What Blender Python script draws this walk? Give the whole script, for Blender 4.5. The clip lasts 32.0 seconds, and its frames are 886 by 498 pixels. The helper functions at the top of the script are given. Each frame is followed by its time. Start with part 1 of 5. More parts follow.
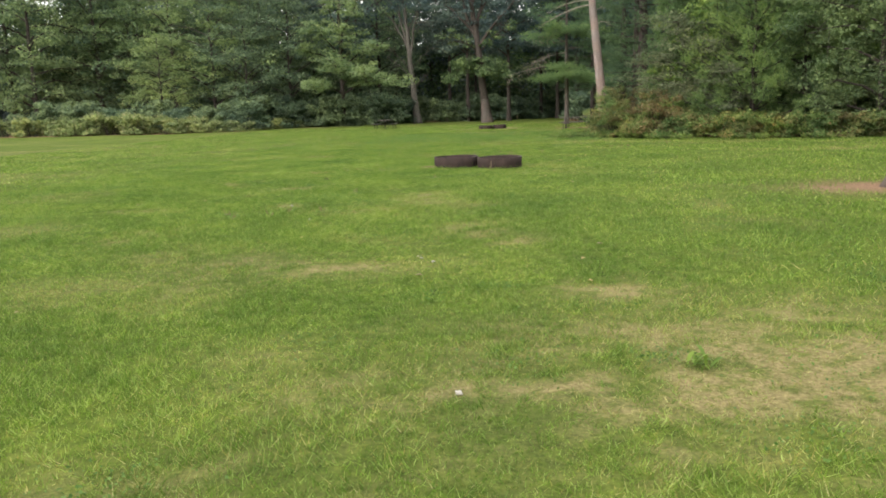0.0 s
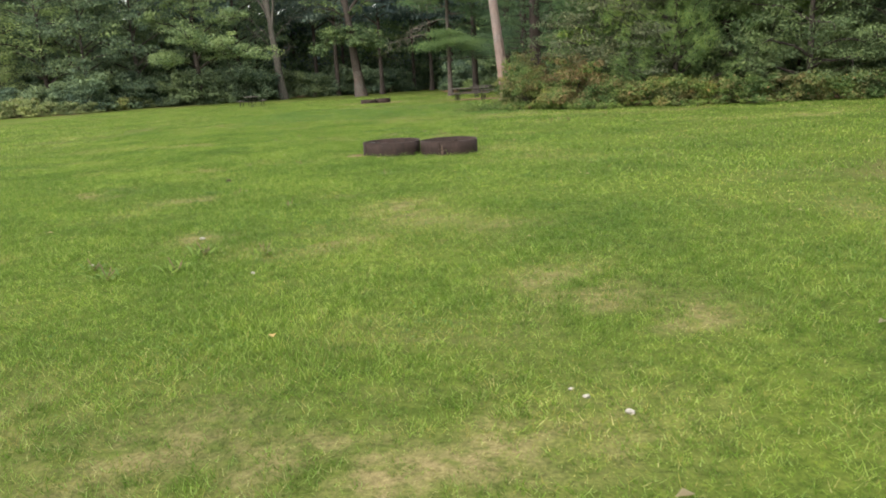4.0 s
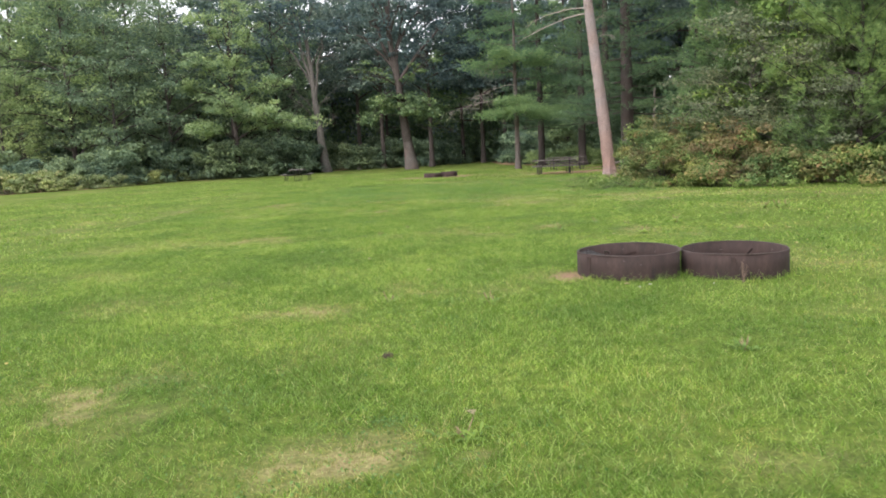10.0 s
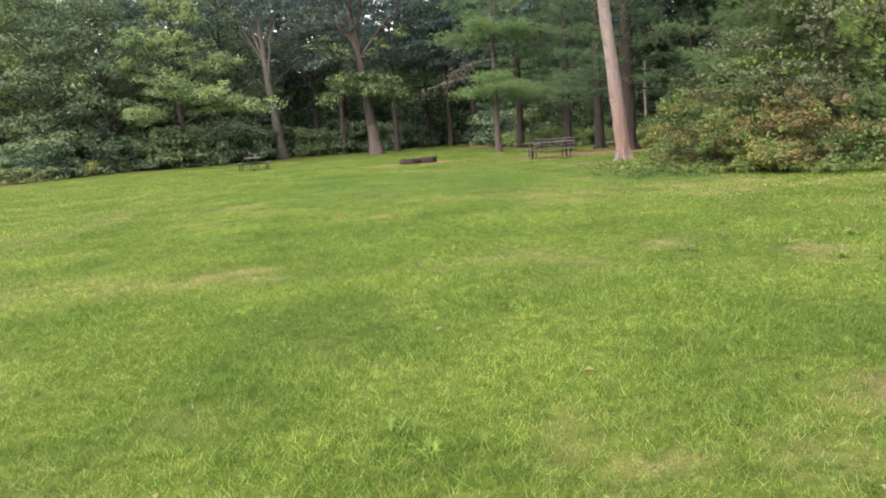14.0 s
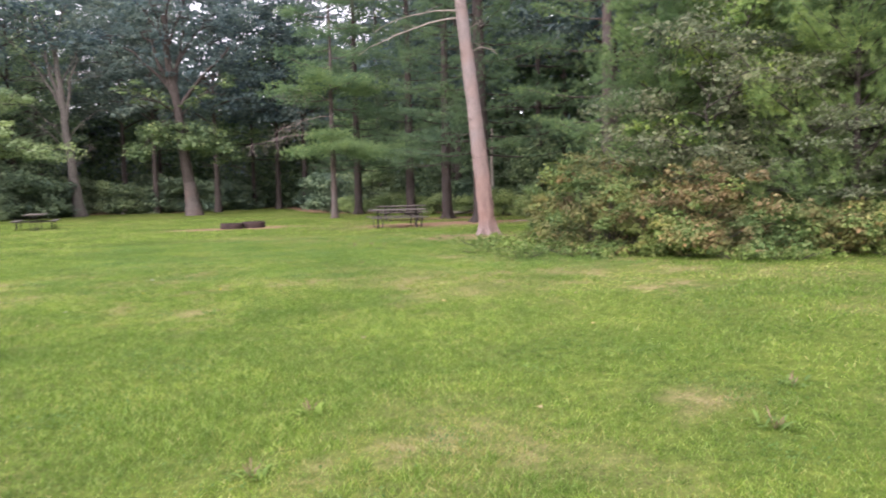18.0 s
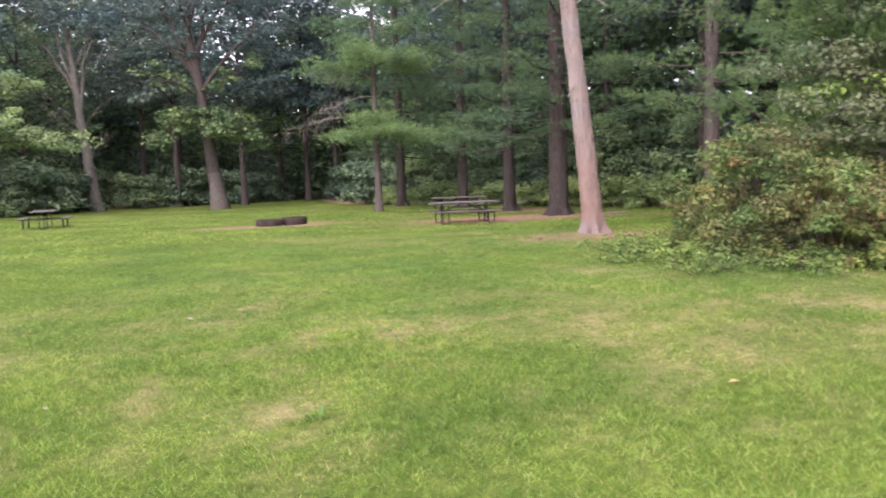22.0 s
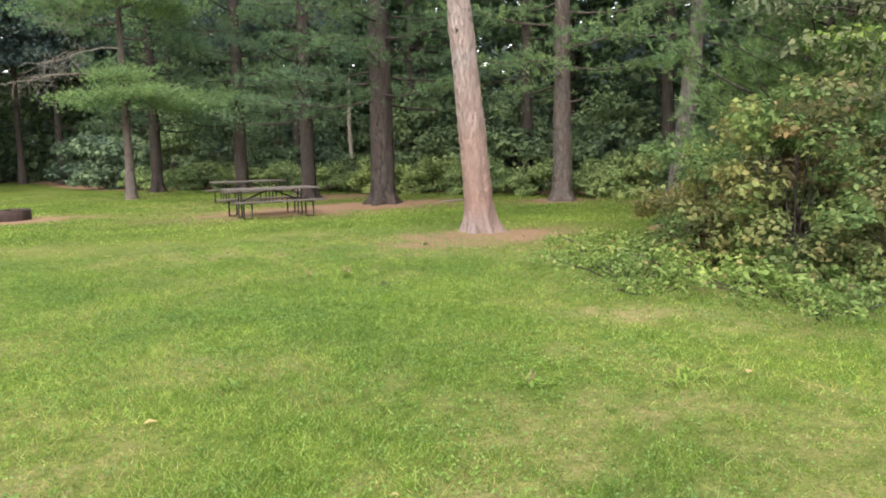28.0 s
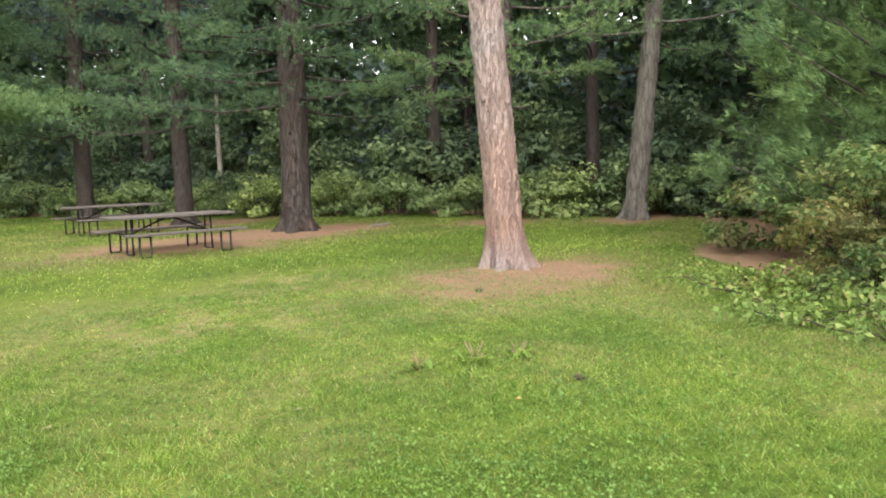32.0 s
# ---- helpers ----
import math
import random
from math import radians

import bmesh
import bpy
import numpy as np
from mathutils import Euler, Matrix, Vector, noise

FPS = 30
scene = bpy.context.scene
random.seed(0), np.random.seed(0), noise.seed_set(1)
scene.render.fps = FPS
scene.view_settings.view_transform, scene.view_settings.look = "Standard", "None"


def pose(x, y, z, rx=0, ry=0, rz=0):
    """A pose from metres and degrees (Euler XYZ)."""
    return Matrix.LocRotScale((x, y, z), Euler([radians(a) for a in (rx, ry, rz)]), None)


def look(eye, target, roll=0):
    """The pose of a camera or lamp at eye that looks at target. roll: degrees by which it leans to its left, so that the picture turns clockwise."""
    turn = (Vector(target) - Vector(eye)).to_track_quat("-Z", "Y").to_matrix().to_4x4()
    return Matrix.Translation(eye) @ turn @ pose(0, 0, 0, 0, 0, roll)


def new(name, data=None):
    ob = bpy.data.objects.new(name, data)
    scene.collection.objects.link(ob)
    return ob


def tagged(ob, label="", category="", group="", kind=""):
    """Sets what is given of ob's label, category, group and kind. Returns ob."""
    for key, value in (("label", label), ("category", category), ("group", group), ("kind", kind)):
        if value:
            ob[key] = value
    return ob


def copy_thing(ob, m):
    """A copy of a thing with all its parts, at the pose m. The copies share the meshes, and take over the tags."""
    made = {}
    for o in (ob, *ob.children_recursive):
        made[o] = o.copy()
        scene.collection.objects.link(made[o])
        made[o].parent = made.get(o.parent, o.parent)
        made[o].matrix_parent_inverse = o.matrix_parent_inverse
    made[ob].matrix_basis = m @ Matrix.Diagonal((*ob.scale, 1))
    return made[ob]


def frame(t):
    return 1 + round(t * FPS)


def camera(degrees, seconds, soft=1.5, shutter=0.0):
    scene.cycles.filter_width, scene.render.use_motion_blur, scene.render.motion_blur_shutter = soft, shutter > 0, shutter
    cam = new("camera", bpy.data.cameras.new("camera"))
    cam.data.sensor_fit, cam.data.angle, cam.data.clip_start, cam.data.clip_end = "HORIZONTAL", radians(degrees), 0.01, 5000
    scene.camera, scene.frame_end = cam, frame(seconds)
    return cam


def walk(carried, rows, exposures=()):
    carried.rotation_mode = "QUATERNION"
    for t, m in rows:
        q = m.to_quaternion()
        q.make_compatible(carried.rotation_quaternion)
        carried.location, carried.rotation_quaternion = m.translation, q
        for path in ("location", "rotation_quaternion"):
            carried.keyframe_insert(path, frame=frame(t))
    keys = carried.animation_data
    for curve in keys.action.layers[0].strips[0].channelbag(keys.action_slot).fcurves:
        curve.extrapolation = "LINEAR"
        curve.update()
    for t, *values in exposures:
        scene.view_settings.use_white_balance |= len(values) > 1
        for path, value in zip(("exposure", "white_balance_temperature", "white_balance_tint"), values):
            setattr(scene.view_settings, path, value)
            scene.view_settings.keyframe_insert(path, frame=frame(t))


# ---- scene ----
cam = camera(60.1, 32.0, 1.8, 0.15)
PATH = [
    (0, (5.397, -4.071, 1.553), (5.17, -2.117, 1.191), -1.7),
    (0.5, (5.055, -3.629, 1.524), (4.927, -1.678, 1.1), -1.9),
    (1, (4.809, -3.058, 1.495), (4.825, -1.111, 1.038), -2.1),
    (1.5, (4.517, -2.506, 1.502), (4.541, -0.562, 1.03), -2.5),
    (2, (4.277, -1.922, 1.52), (4.331, 0.018, 1.035), -2.8),
    (2.5, (4.098, -1.34, 1.527), (4.179, 0.608, 1.08), -3.9),
    (3, (3.836, -0.774, 1.526), (3.938, 1.171, 1.07), -4.9),
    (3.5, (3.655, -0.156, 1.535), (3.774, 1.798, 1.123), -3.2),
    (4, (3.386, 0.442, 1.532), (3.511, 2.389, 1.09), -3.0),
    (4.5, (3.152, 1.053, 1.506), (3.064, 2.999, 1.054), -3.0),
    (6.5, (2.48, 3.525, 1.528), (2.543, 5.478, 1.104), -1.7),
    (7, (2.377, 4.146, 1.525), (2.479, 6.095, 1.089), -1.1),
    (7.5, (2.17, 4.719, 1.512), (2.282, 6.668, 1.075), -1.4),
    (8, (1.984, 5.303, 1.487), (2.117, 7.254, 1.066), -1.5),
    (8.5, (1.692, 5.805, 1.504), (1.882, 7.761, 1.132), -2.9),
    (9, (1.373, 6.294, 1.51), (1.62, 8.238, 1.107), -3.6),
    (9.5, (1.163, 6.948, 1.531), (1.32, 8.92, 1.239), -3.2),
    (10, (0.98, 7.572, 1.531), (1.057, 9.554, 1.274), -2.9),
    (10.5, (0.89, 8.133, 1.52), (0.887, 10.119, 1.284), -2.8),
    (11, (0.758, 8.715, 1.513), (0.638, 10.703, 1.326), -2.9),
    (11.5, (0.661, 9.307, 1.495), (0.549, 11.293, 1.29), -3.1),
    (12, (0.467, 9.985, 1.486), (0.279, 11.968, 1.305), -3.0),
    (12.5, (0.209, 10.505, 1.531), (-0.068, 12.475, 1.321), -3.3),
    (13, (0.044, 11.13, 1.597), (-0.193, 13.105, 1.385), -3.8),
    (13.5, (-0.171, 11.774, 1.598), (-0.187, 13.756, 1.329), -4.6),
    (14, (-0.189, 12.47, 1.629), (0.008, 14.436, 1.32), -3.9),
    (14.5, (-0.157, 13.103, 1.565), (0.073, 15.064, 1.249), -4.0),
    (16.5, (0.245, 15.481, 1.561), (0.588, 17.425, 1.236), -3.5),
    (17, (0.204, 16.138, 1.558), (0.489, 18.103, 1.313), -3.6),
    (17.5, (0.195, 16.737, 1.571), (0.634, 18.675, 1.347), -2.5),
    (18, (0.08, 17.292, 1.576), (0.732, 19.176, 1.415), -1.3),
    (18.5, (0.138, 17.859, 1.563), (1.516, 19.299, 1.403), 1.0),
    (19, (0.151, 18.388, 1.597), (1.941, 19.268, 1.458), 1.2),
    (19.5, (0.103, 18.967, 1.577), (1.942, 19.743, 1.439), -0.0),
    (20, (0.2, 19.68, 1.537), (1.875, 20.765, 1.407), -0.4),
    (20.5, (0.166, 20.512, 1.596), (1.401, 22.078, 1.446), -2.4),
    (21, (0.02, 21.2, 1.555), (1.042, 22.906, 1.343), -2.3),
    (21.5, (-0.164, 21.866, 1.589), (0.662, 23.677, 1.39), -2.2),
    (22, (-0.262, 22.464, 1.615), (0.346, 24.36, 1.426), -1.9),
    (22.5, (-0.329, 23.111, 1.612), (-0.093, 25.088, 1.426), -2.6),
    (23, (-0.446, 23.68, 1.62), (-0.273, 25.657, 1.367), -3.9),
    (23.5, (-0.461, 24.297, 1.587), (-0.462, 26.289, 1.412), -4.0),
    (24, (-0.474, 24.837, 1.558), (-0.5, 26.827, 1.358), -4.1),
    (24.5, (-0.413, 25.405, 1.531), (-0.475, 27.392, 1.31), -3.5),
    (25, (-0.375, 25.944, 1.514), (-0.406, 27.928, 1.259), -2.9),
    (25.5, (-0.269, 26.394, 1.515), (0.101, 28.339, 1.232), -0.3),
    (26, (-0.181, 26.963, 1.548), (0.486, 28.833, 1.305), -0.6),
    (26.5, (-0.206, 27.463, 1.55), (0.61, 29.27, 1.291), -1.1),
    (28.5, (0.36, 29.628, 1.521), (1.66, 31.126, 1.266), -1.1),
    (29, (0.36, 30.201, 1.55), (1.732, 31.63, 1.277), -0.8),
    (29.5, (0.473, 30.863, 1.559), (1.872, 32.269, 1.301), -0.0),
    (30, (0.46, 31.477, 1.543), (1.965, 32.768, 1.281), 1.2),
    (30.5, (0.539, 32.2, 1.533), (2.038, 33.502, 1.292), 1.9),
    (31, (0.48, 32.782, 1.517), (1.979, 34.078, 1.245), 1.3),
    (31.5, (0.489, 33.384, 1.511), (2.001, 34.658, 1.212), -0.2),
    (32, (0.478, 33.97, 1.479), (2.015, 35.231, 1.267), -1.5),
]
EXPOSURES = [(0, 0.62, 6500, 11), (4, 0.69, 6500, 11), (8, 0.82, 6400, 12), (9, 0.87, 6300, 13), (10, 0.93, 6050, 17), (12, 0.98, 6050, 18), (14, 1.03, 6450, 18), (17, 1.1, 6250, 24), (19, 1.14, 6000, 32), (22, 1.2, 6050, 30), (26, 1.16, 6400, 23), (29, 1.26, 6350, 14), (32, 1.31, 6350, 14)]
walk(cam, [(t, look(eye, target, roll)) for t, eye, target, roll in PATH], EXPOSURES)

# ---- light ----
SUN_ELEV, SUN_ROT = radians(38), radians(222)
world = bpy.data.worlds.new("world")
scene.world = world
world.use_nodes = True
wn = world.node_tree
wn.nodes.clear()
sky = wn.nodes.new("ShaderNodeTexSky")
sky.sky_type = "NISHITA"
sky.sun_disc = False
sky.sun_elevation, sky.sun_rotation = SUN_ELEV, SUN_ROT
sky.air_density, sky.dust_density, sky.ozone_density = 1.0, 6.0, 1.0
haze = wn.nodes.new("ShaderNodeMixRGB")
haze.inputs[0].default_value = 0.8
haze.inputs[2].default_value = (9.0, 9.0, 8.6, 1)
wn.links.new(sky.outputs[0], haze.inputs[1])
bg = wn.nodes.new("ShaderNodeBackground")
bg.inputs["Strength"].default_value = 0.15
wout = wn.nodes.new("ShaderNodeOutputWorld")
wn.links.new(haze.outputs[0], bg.inputs["Color"])
wn.links.new(bg.outputs[0], wout.inputs[0])
sun_data = bpy.data.lights.new("sun", "SUN")
sun_data.energy, sun_data.angle, sun_data.color = 1.6, radians(35), (1.0, 0.96, 0.9)
sun = new("sun", sun_data)
sun.matrix_world = look((0, 0, 60), (0 - 25 * math.sin(SUN_ROT), 0 - 25 * math.cos(SUN_ROT), 60 - 25 * math.tan(SUN_ELEV)))


# ---- materials ----
def mat_base(name):
    m = bpy.data.materials.new(name)
    m.use_nodes = True
    nt = m.node_tree
    nt.nodes.clear()
    out = nt.nodes.new("ShaderNodeOutputMaterial")
    b = nt.nodes.new("ShaderNodeBsdfPrincipled")
    nt.links.new(b.outputs[0], out.inputs[0])
    return m, nt, b, out


def node(nt, kind, **sets):
    n = nt.nodes.new(kind)
    for k, v in sets.items():
        n.inputs[k.replace("_", " ")].default_value = v
    return n


def ramp(nt, src, stops, interp="LINEAR"):
    r = nt.nodes.new("ShaderNodeValToRGB")
    r.color_ramp.interpolation = interp
    el = r.color_ramp.elements
    while len(el) < len(stops):
        el.new(0.5)
    for e, (p, c) in zip(el, stops):
        e.position, e.color = p, (*c, 1)
    nt.links.new(src, r.inputs[0])
    return r.outputs[0]


def coords(nt, scale=(1, 1, 1), kind="Object"):
    tc = nt.nodes.new("ShaderNodeTexCoord")
    mp = nt.nodes.new("ShaderNodeMapping")
    mp.inputs["Scale"].default_value = scale
    nt.links.new(tc.outputs[kind], mp.inputs[0])
    return mp.outputs[0]


def world_noise(nt, scale, detail=3.0, rough=0.6):
    g = nt.nodes.new("ShaderNodeNewGeometry")
    n = node(nt, "ShaderNodeTexNoise", Scale=scale, Detail=detail, Roughness=rough)
    nt.links.new(g.outputs["Position"], n.inputs["Vector"])
    return n.outputs[0]


def mixc(nt, fac, a, b, mode="MIX"):
    m = nt.nodes.new("ShaderNodeMixRGB")
    m.blend_type = mode
    for slot, v in ((0, fac), (1, a), (2, b)):
        if isinstance(v, (int, float)):
            m.inputs[slot].default_value = v
        elif isinstance(v, tuple):
            m.inputs[slot].default_value = (*v, 1)
        else:
            nt.links.new(v, m.inputs[slot])
    return m.outputs[0]


def bump(nt, b, height, strength=0.5, distance=0.02):
    bm_ = node(nt, "ShaderNodeBump", Strength=strength, Distance=distance)
    nt.links.new(height, bm_.inputs["Height"])
    nt.links.new(bm_.outputs[0], b.inputs["Normal"])


def leaf_mat(name, stops, patch=(0.75, 1.25), patch_scale=0.6, rough=0.55, trans=0.4, other=None, share=0.5):
    """Leaves: each island takes its own tint, clumps vary in lit and shaded tones put into the colour; other: tints
    that take over in patches.
    """
    m, nt, b, out = mat_base(name)
    g = nt.nodes.new("ShaderNodeNewGeometry")
    col = ramp(nt, g.outputs["Random Per Island"], [(p, (r, gr, bl * 1.12)) for p, (r, gr, bl) in stops])
    if other:
        n = world_noise(nt, 0.9, 3.0)
        col = mixc(nt, ramp(nt, n, [(share - 0.06, (0,) * 3), (share + 0.10, (0.9,) * 3)]), col, ramp(nt, g.outputs["Random Per Island"], other))
    # Darker bluish and lighter yellowish lumps imitate shaded and lit boughs.
    n = world_noise(nt, patch_scale, 2.0)
    tint = ramp(nt, n, [(0.3, (patch[0] * 0.92, patch[0], patch[0] * 1.12)), (0.7, (patch[1] * 1.05, patch[1], patch[1] * 0.82))])
    col = mixc(nt, 1.0, col, tint, "MULTIPLY")
    oi = nt.nodes.new("ShaderNodeObjectInfo")
    var = ramp(nt, oi.outputs["Random"], [(0.0, (0.70, 0.76, 0.78)), (0.5, (0.93, 0.95, 0.93)), (1.0, (1.15, 1.10, 0.92))])
    col = mixc(nt, 1.0, col, var, "MULTIPLY")
    nt.links.new(col, b.inputs["Base Color"])
    b.inputs["Roughness"].default_value = rough
    b.inputs["Specular IOR Level"].default_value = 0.16
    t = nt.nodes.new("ShaderNodeBsdfTranslucent")
    nt.links.new(col, t.inputs[0])
    mx = nt.nodes.new("ShaderNodeMixShader")
    mx.inputs[0].default_value = trans
    nt.links.new(b.outputs[0], mx.inputs[1])
    nt.links.new(t.outputs[0], mx.inputs[2])
    nt.links.new(mx.outputs[0], out.inputs[0])
    return m


def bark_mat(name, dark, light, accent=None, scale=9.0, stretch=0.18, depth=0.02, foot=None):
    m, nt, b, out = mat_base(name)
    v = coords(nt, (1, 1, stretch))
    vo = node(nt, "ShaderNodeTexVoronoi", Scale=scale)
    vo.feature = "DISTANCE_TO_EDGE"
    n1 = node(nt, "ShaderNodeTexNoise", Scale=scale * 2.2, Detail=5.0, Roughness=0.7)
    n2 = node(nt, "ShaderNodeTexNoise", Scale=1.3, Detail=3.0)
    wob = mixc(nt, 0.12, v, n1.outputs[1], "ADD")
    nt.links.new(v, n1.inputs["Vector"])
    nt.links.new(wob, vo.inputs["Vector"])
    nt.links.new(coords(nt), n2.inputs["Vector"])
    plate = ramp(nt, vo.outputs[0], [(0.0, (0.34,) * 3), (0.11, (1,) * 3)])
    col = mixc(nt, n1.outputs[0], dark, light)
    if accent:
        col = mixc(nt, ramp(nt, n2.outputs[0], [(0.42, (0,) * 3), (0.62, (0.8,) * 3)]), col, accent)
    if foot:
        sep = nt.nodes.new("ShaderNodeSeparateXYZ")
        nt.links.new(coords(nt), sep.inputs[0])
        rise = node(nt, "ShaderNodeMapRange", From_Min=0.1, From_Max=3.2)
        nt.links.new(sep.outputs[2], rise.inputs[0])
        up = ramp(nt, rise.outputs[0], [(0.0, (0.1,) * 3), (0.14, (0.85,) * 3), (0.5, (0.55,) * 3), (1.0, (0.0,) * 3)])
        col = mixc(nt, mixc(nt, 1.0, up, ramp(nt, n1.outputs[0], [(0.3, (0.4,) * 3), (0.6, (1,) * 3)]), "MULTIPLY"), col, foot)
    col = mixc(nt, 0.75, col, plate, "MULTIPLY")
    nt.links.new(col, b.inputs["Base Color"])
    b.inputs["Roughness"].default_value = 0.9
    b.inputs["Specular IOR Level"].default_value = 0.15
    bump(nt, b, mixc(nt, 0.5, plate, n1.outputs[0], "MULTIPLY"), 0.9, depth)
    return m


RUSSET = [(0.0, (0.115, 0.115, 0.045)), (0.4, (0.190, 0.160, 0.075)), (0.75, (0.245, 0.180, 0.092)), (0.95, (0.30, 0.225, 0.115)), (1.0, (0.36, 0.31, 0.165))]
# The wide patch range here paints stronger light and shade into the crowns.
M_LEAF_LIGHT = leaf_mat("leaf_light", [(0.0, (0.175, 0.245, 0.105)), (0.5, (0.26, 0.355, 0.145)), (0.85, (0.335, 0.43, 0.18)), (1.0, (0.40, 0.47, 0.22))], patch=(0.6, 1.35), patch_scale=0.4)
M_LEAF_MID = leaf_mat("leaf_mid", [(0.0, (0.14, 0.21, 0.12)), (0.6, (0.21, 0.30, 0.16)), (1.0, (0.31, 0.40, 0.21))], patch=(0.6, 1.35), patch_scale=0.4)
# Shade and bluish haze of the deep woods are put into this leaf colour.
M_LEAF_DEEP_SHADE = leaf_mat("leaf_deep_shade", [(0.0, (0.075, 0.118, 0.112)), (0.7, (0.130, 0.185, 0.168)), (1.0, (0.205, 0.262, 0.22))])
# Brighter copy of the light leaf: lit look put into the colour.
M_LEAF_BRIGHT = leaf_mat("leaf_bright", [(0.0, (0.20, 0.275, 0.105)), (0.5, (0.325, 0.42, 0.165)), (1.0, (0.46, 0.53, 0.25))])
M_LEAF_BUSH = leaf_mat("leaf_bush", [(0.0, (0.12, 0.175, 0.085)), (0.6, (0.20, 0.265, 0.125)), (0.95, (0.29, 0.345, 0.18)), (1.0, (0.33, 0.25, 0.13))])
# Dulled blue-green: background shade behind the round bush, painted into the leaves.
M_LEAF_SHADE = leaf_mat("leaf_shade_bluegreen", [(0.0, (0.10, 0.15, 0.10)), (0.6, (0.16, 0.22, 0.145)), (1.0, (0.22, 0.28, 0.18))])
M_LEAF_OAK = leaf_mat("leaf_oak", [(0.0, (0.070, 0.118, 0.060)), (0.7, (0.122, 0.190, 0.092)), (1.0, (0.21, 0.285, 0.135))])
M_LEAF_GREY = leaf_mat("leaf_greygreen", [(0.0, (0.15, 0.215, 0.095)), (0.6, (0.205, 0.28, 0.12)), (1.0, (0.28, 0.345, 0.155))], trans=0.45)
M_LEAF_YELLOW = leaf_mat("leaf_yellow", [(0.0, (0.18, 0.28, 0.06)), (0.6, (0.29, 0.39, 0.09)), (1.0, (0.44, 0.52, 0.15))], other=[(0.0, (0.14, 0.24, 0.06)), (1.0, (0.26, 0.38, 0.11))], share=0.5)
M_LEAF_BRAMBLE = leaf_mat("leaf_bramble", [(0.0, (0.085, 0.15, 0.045)), (0.5, (0.165, 0.25, 0.075)), (0.85, (0.27, 0.34, 0.115)), (0.95, (0.32, 0.29, 0.12)), (1.0, (0.40, 0.22, 0.11))], other=RUSSET, share=0.54)
M_LEAF_CREEPER = leaf_mat("leaf_creeper", [(0.0, (0.12, 0.195, 0.045)), (0.6, (0.22, 0.31, 0.075)), (0.95, (0.33, 0.40, 0.12)), (1.0, (0.36, 0.25, 0.12))])
M_LEAF_HEDGE = leaf_mat("leaf_hedge", [(0.0, (0.085, 0.145, 0.045)), (0.5, (0.145, 0.22, 0.07)), (0.85, (0.20, 0.275, 0.09)), (1.0, (0.285, 0.345, 0.118))], other=[(0.0, (0.16, 0.16, 0.065)), (0.6, (0.26, 0.26, 0.10)), (1.0, (0.33, 0.23, 0.12))], share=0.50)
# Darker green that paints shade under and between the lit boughs.
M_LEAF_UNDER = leaf_mat("leaf_undergrowth_shade", [(0.0, (0.115, 0.168, 0.100)), (0.7, (0.180, 0.252, 0.145)), (1.0, (0.26, 0.335, 0.19))])
M_LEAF_MAUVE = leaf_mat("leaf_mauve_green", [(0.0, (0.125, 0.155, 0.08)), (0.6, (0.18, 0.21, 0.112)), (1.0, (0.24, 0.25, 0.15))])
M_LEAF_RUSSET = leaf_mat("leaf_russet", RUSSET, other=[(0.0, (0.10, 0.16, 0.05)), (1.0, (0.26, 0.33, 0.12))], share=0.56)
M_LEAF_GOLDENROD = leaf_mat("leaf_goldenrod", [(0.0, (0.18, 0.235, 0.085)), (0.5, (0.30, 0.355, 0.135)), (0.85, (0.39, 0.425, 0.18)), (1.0, (0.46, 0.42, 0.22))])
M_NEEDLE = leaf_mat("needle_green", [(0.0, (0.09, 0.165, 0.08)), (0.6, (0.155, 0.255, 0.122)), (1.0, (0.26, 0.355, 0.168))], trans=0.3)
# Lighter needle colour that paints boughs as lit from above.
M_NEEDLE_LIT = leaf_mat("needle_lit", [(0.0, (0.16, 0.26, 0.11)), (0.6, (0.27, 0.39, 0.155)), (1.0, (0.43, 0.54, 0.22))], trans=0.35)
M_NEEDLE_YOUNG = leaf_mat("needle_young", [(0.0, (0.115, 0.195, 0.075)), (0.6, (0.195, 0.295, 0.108)), (1.0, (0.30, 0.395, 0.15))], trans=0.35)
M_NEEDLE_DARK = leaf_mat("needle_dark", [(0.0, (0.062, 0.112, 0.060)), (0.6, (0.108, 0.178, 0.086)), (1.0, (0.175, 0.245, 0.118))], trans=0.25)
M_BARK_RED = bark_mat("bark_red_pine", (0.25, 0.20, 0.185), (0.47, 0.40, 0.38), (0.40, 0.30, 0.265), 26.0, 0.14, 0.03, (0.37, 0.225, 0.17))
M_BARK_TAN = bark_mat("bark_tan_pine", (0.12, 0.098, 0.09), (0.27, 0.23, 0.212), (0.21, 0.155, 0.132), 30.0, 0.13, 0.025)
M_BARK_DARK = bark_mat("bark_dark_pine", (0.035, 0.030, 0.027), (0.10, 0.085, 0.076), (0.075, 0.058, 0.05), 15.0, 0.2, 0.03)
M_BARK_MID = bark_mat("bark_grey_pine", (0.07, 0.06, 0.054), (0.21, 0.185, 0.165), (0.15, 0.115, 0.10), 15.0, 0.2, 0.03)
M_BARK_ASH = bark_mat("bark_ashen", (0.08, 0.073, 0.064), (0.23, 0.21, 0.185), (0.16, 0.145, 0.125), 12.0, 0.15, 0.02)
M_BARK_BROWN = bark_mat("bark_brown", (0.04, 0.034, 0.03), (0.12, 0.10, 0.088), None, 12.0, 0.15, 0.02)
M_DEADWOOD = bark_mat("dead_wood", (0.22, 0.19, 0.16), (0.45, 0.40, 0.35), None, 16.0, 0.12, 0.01)


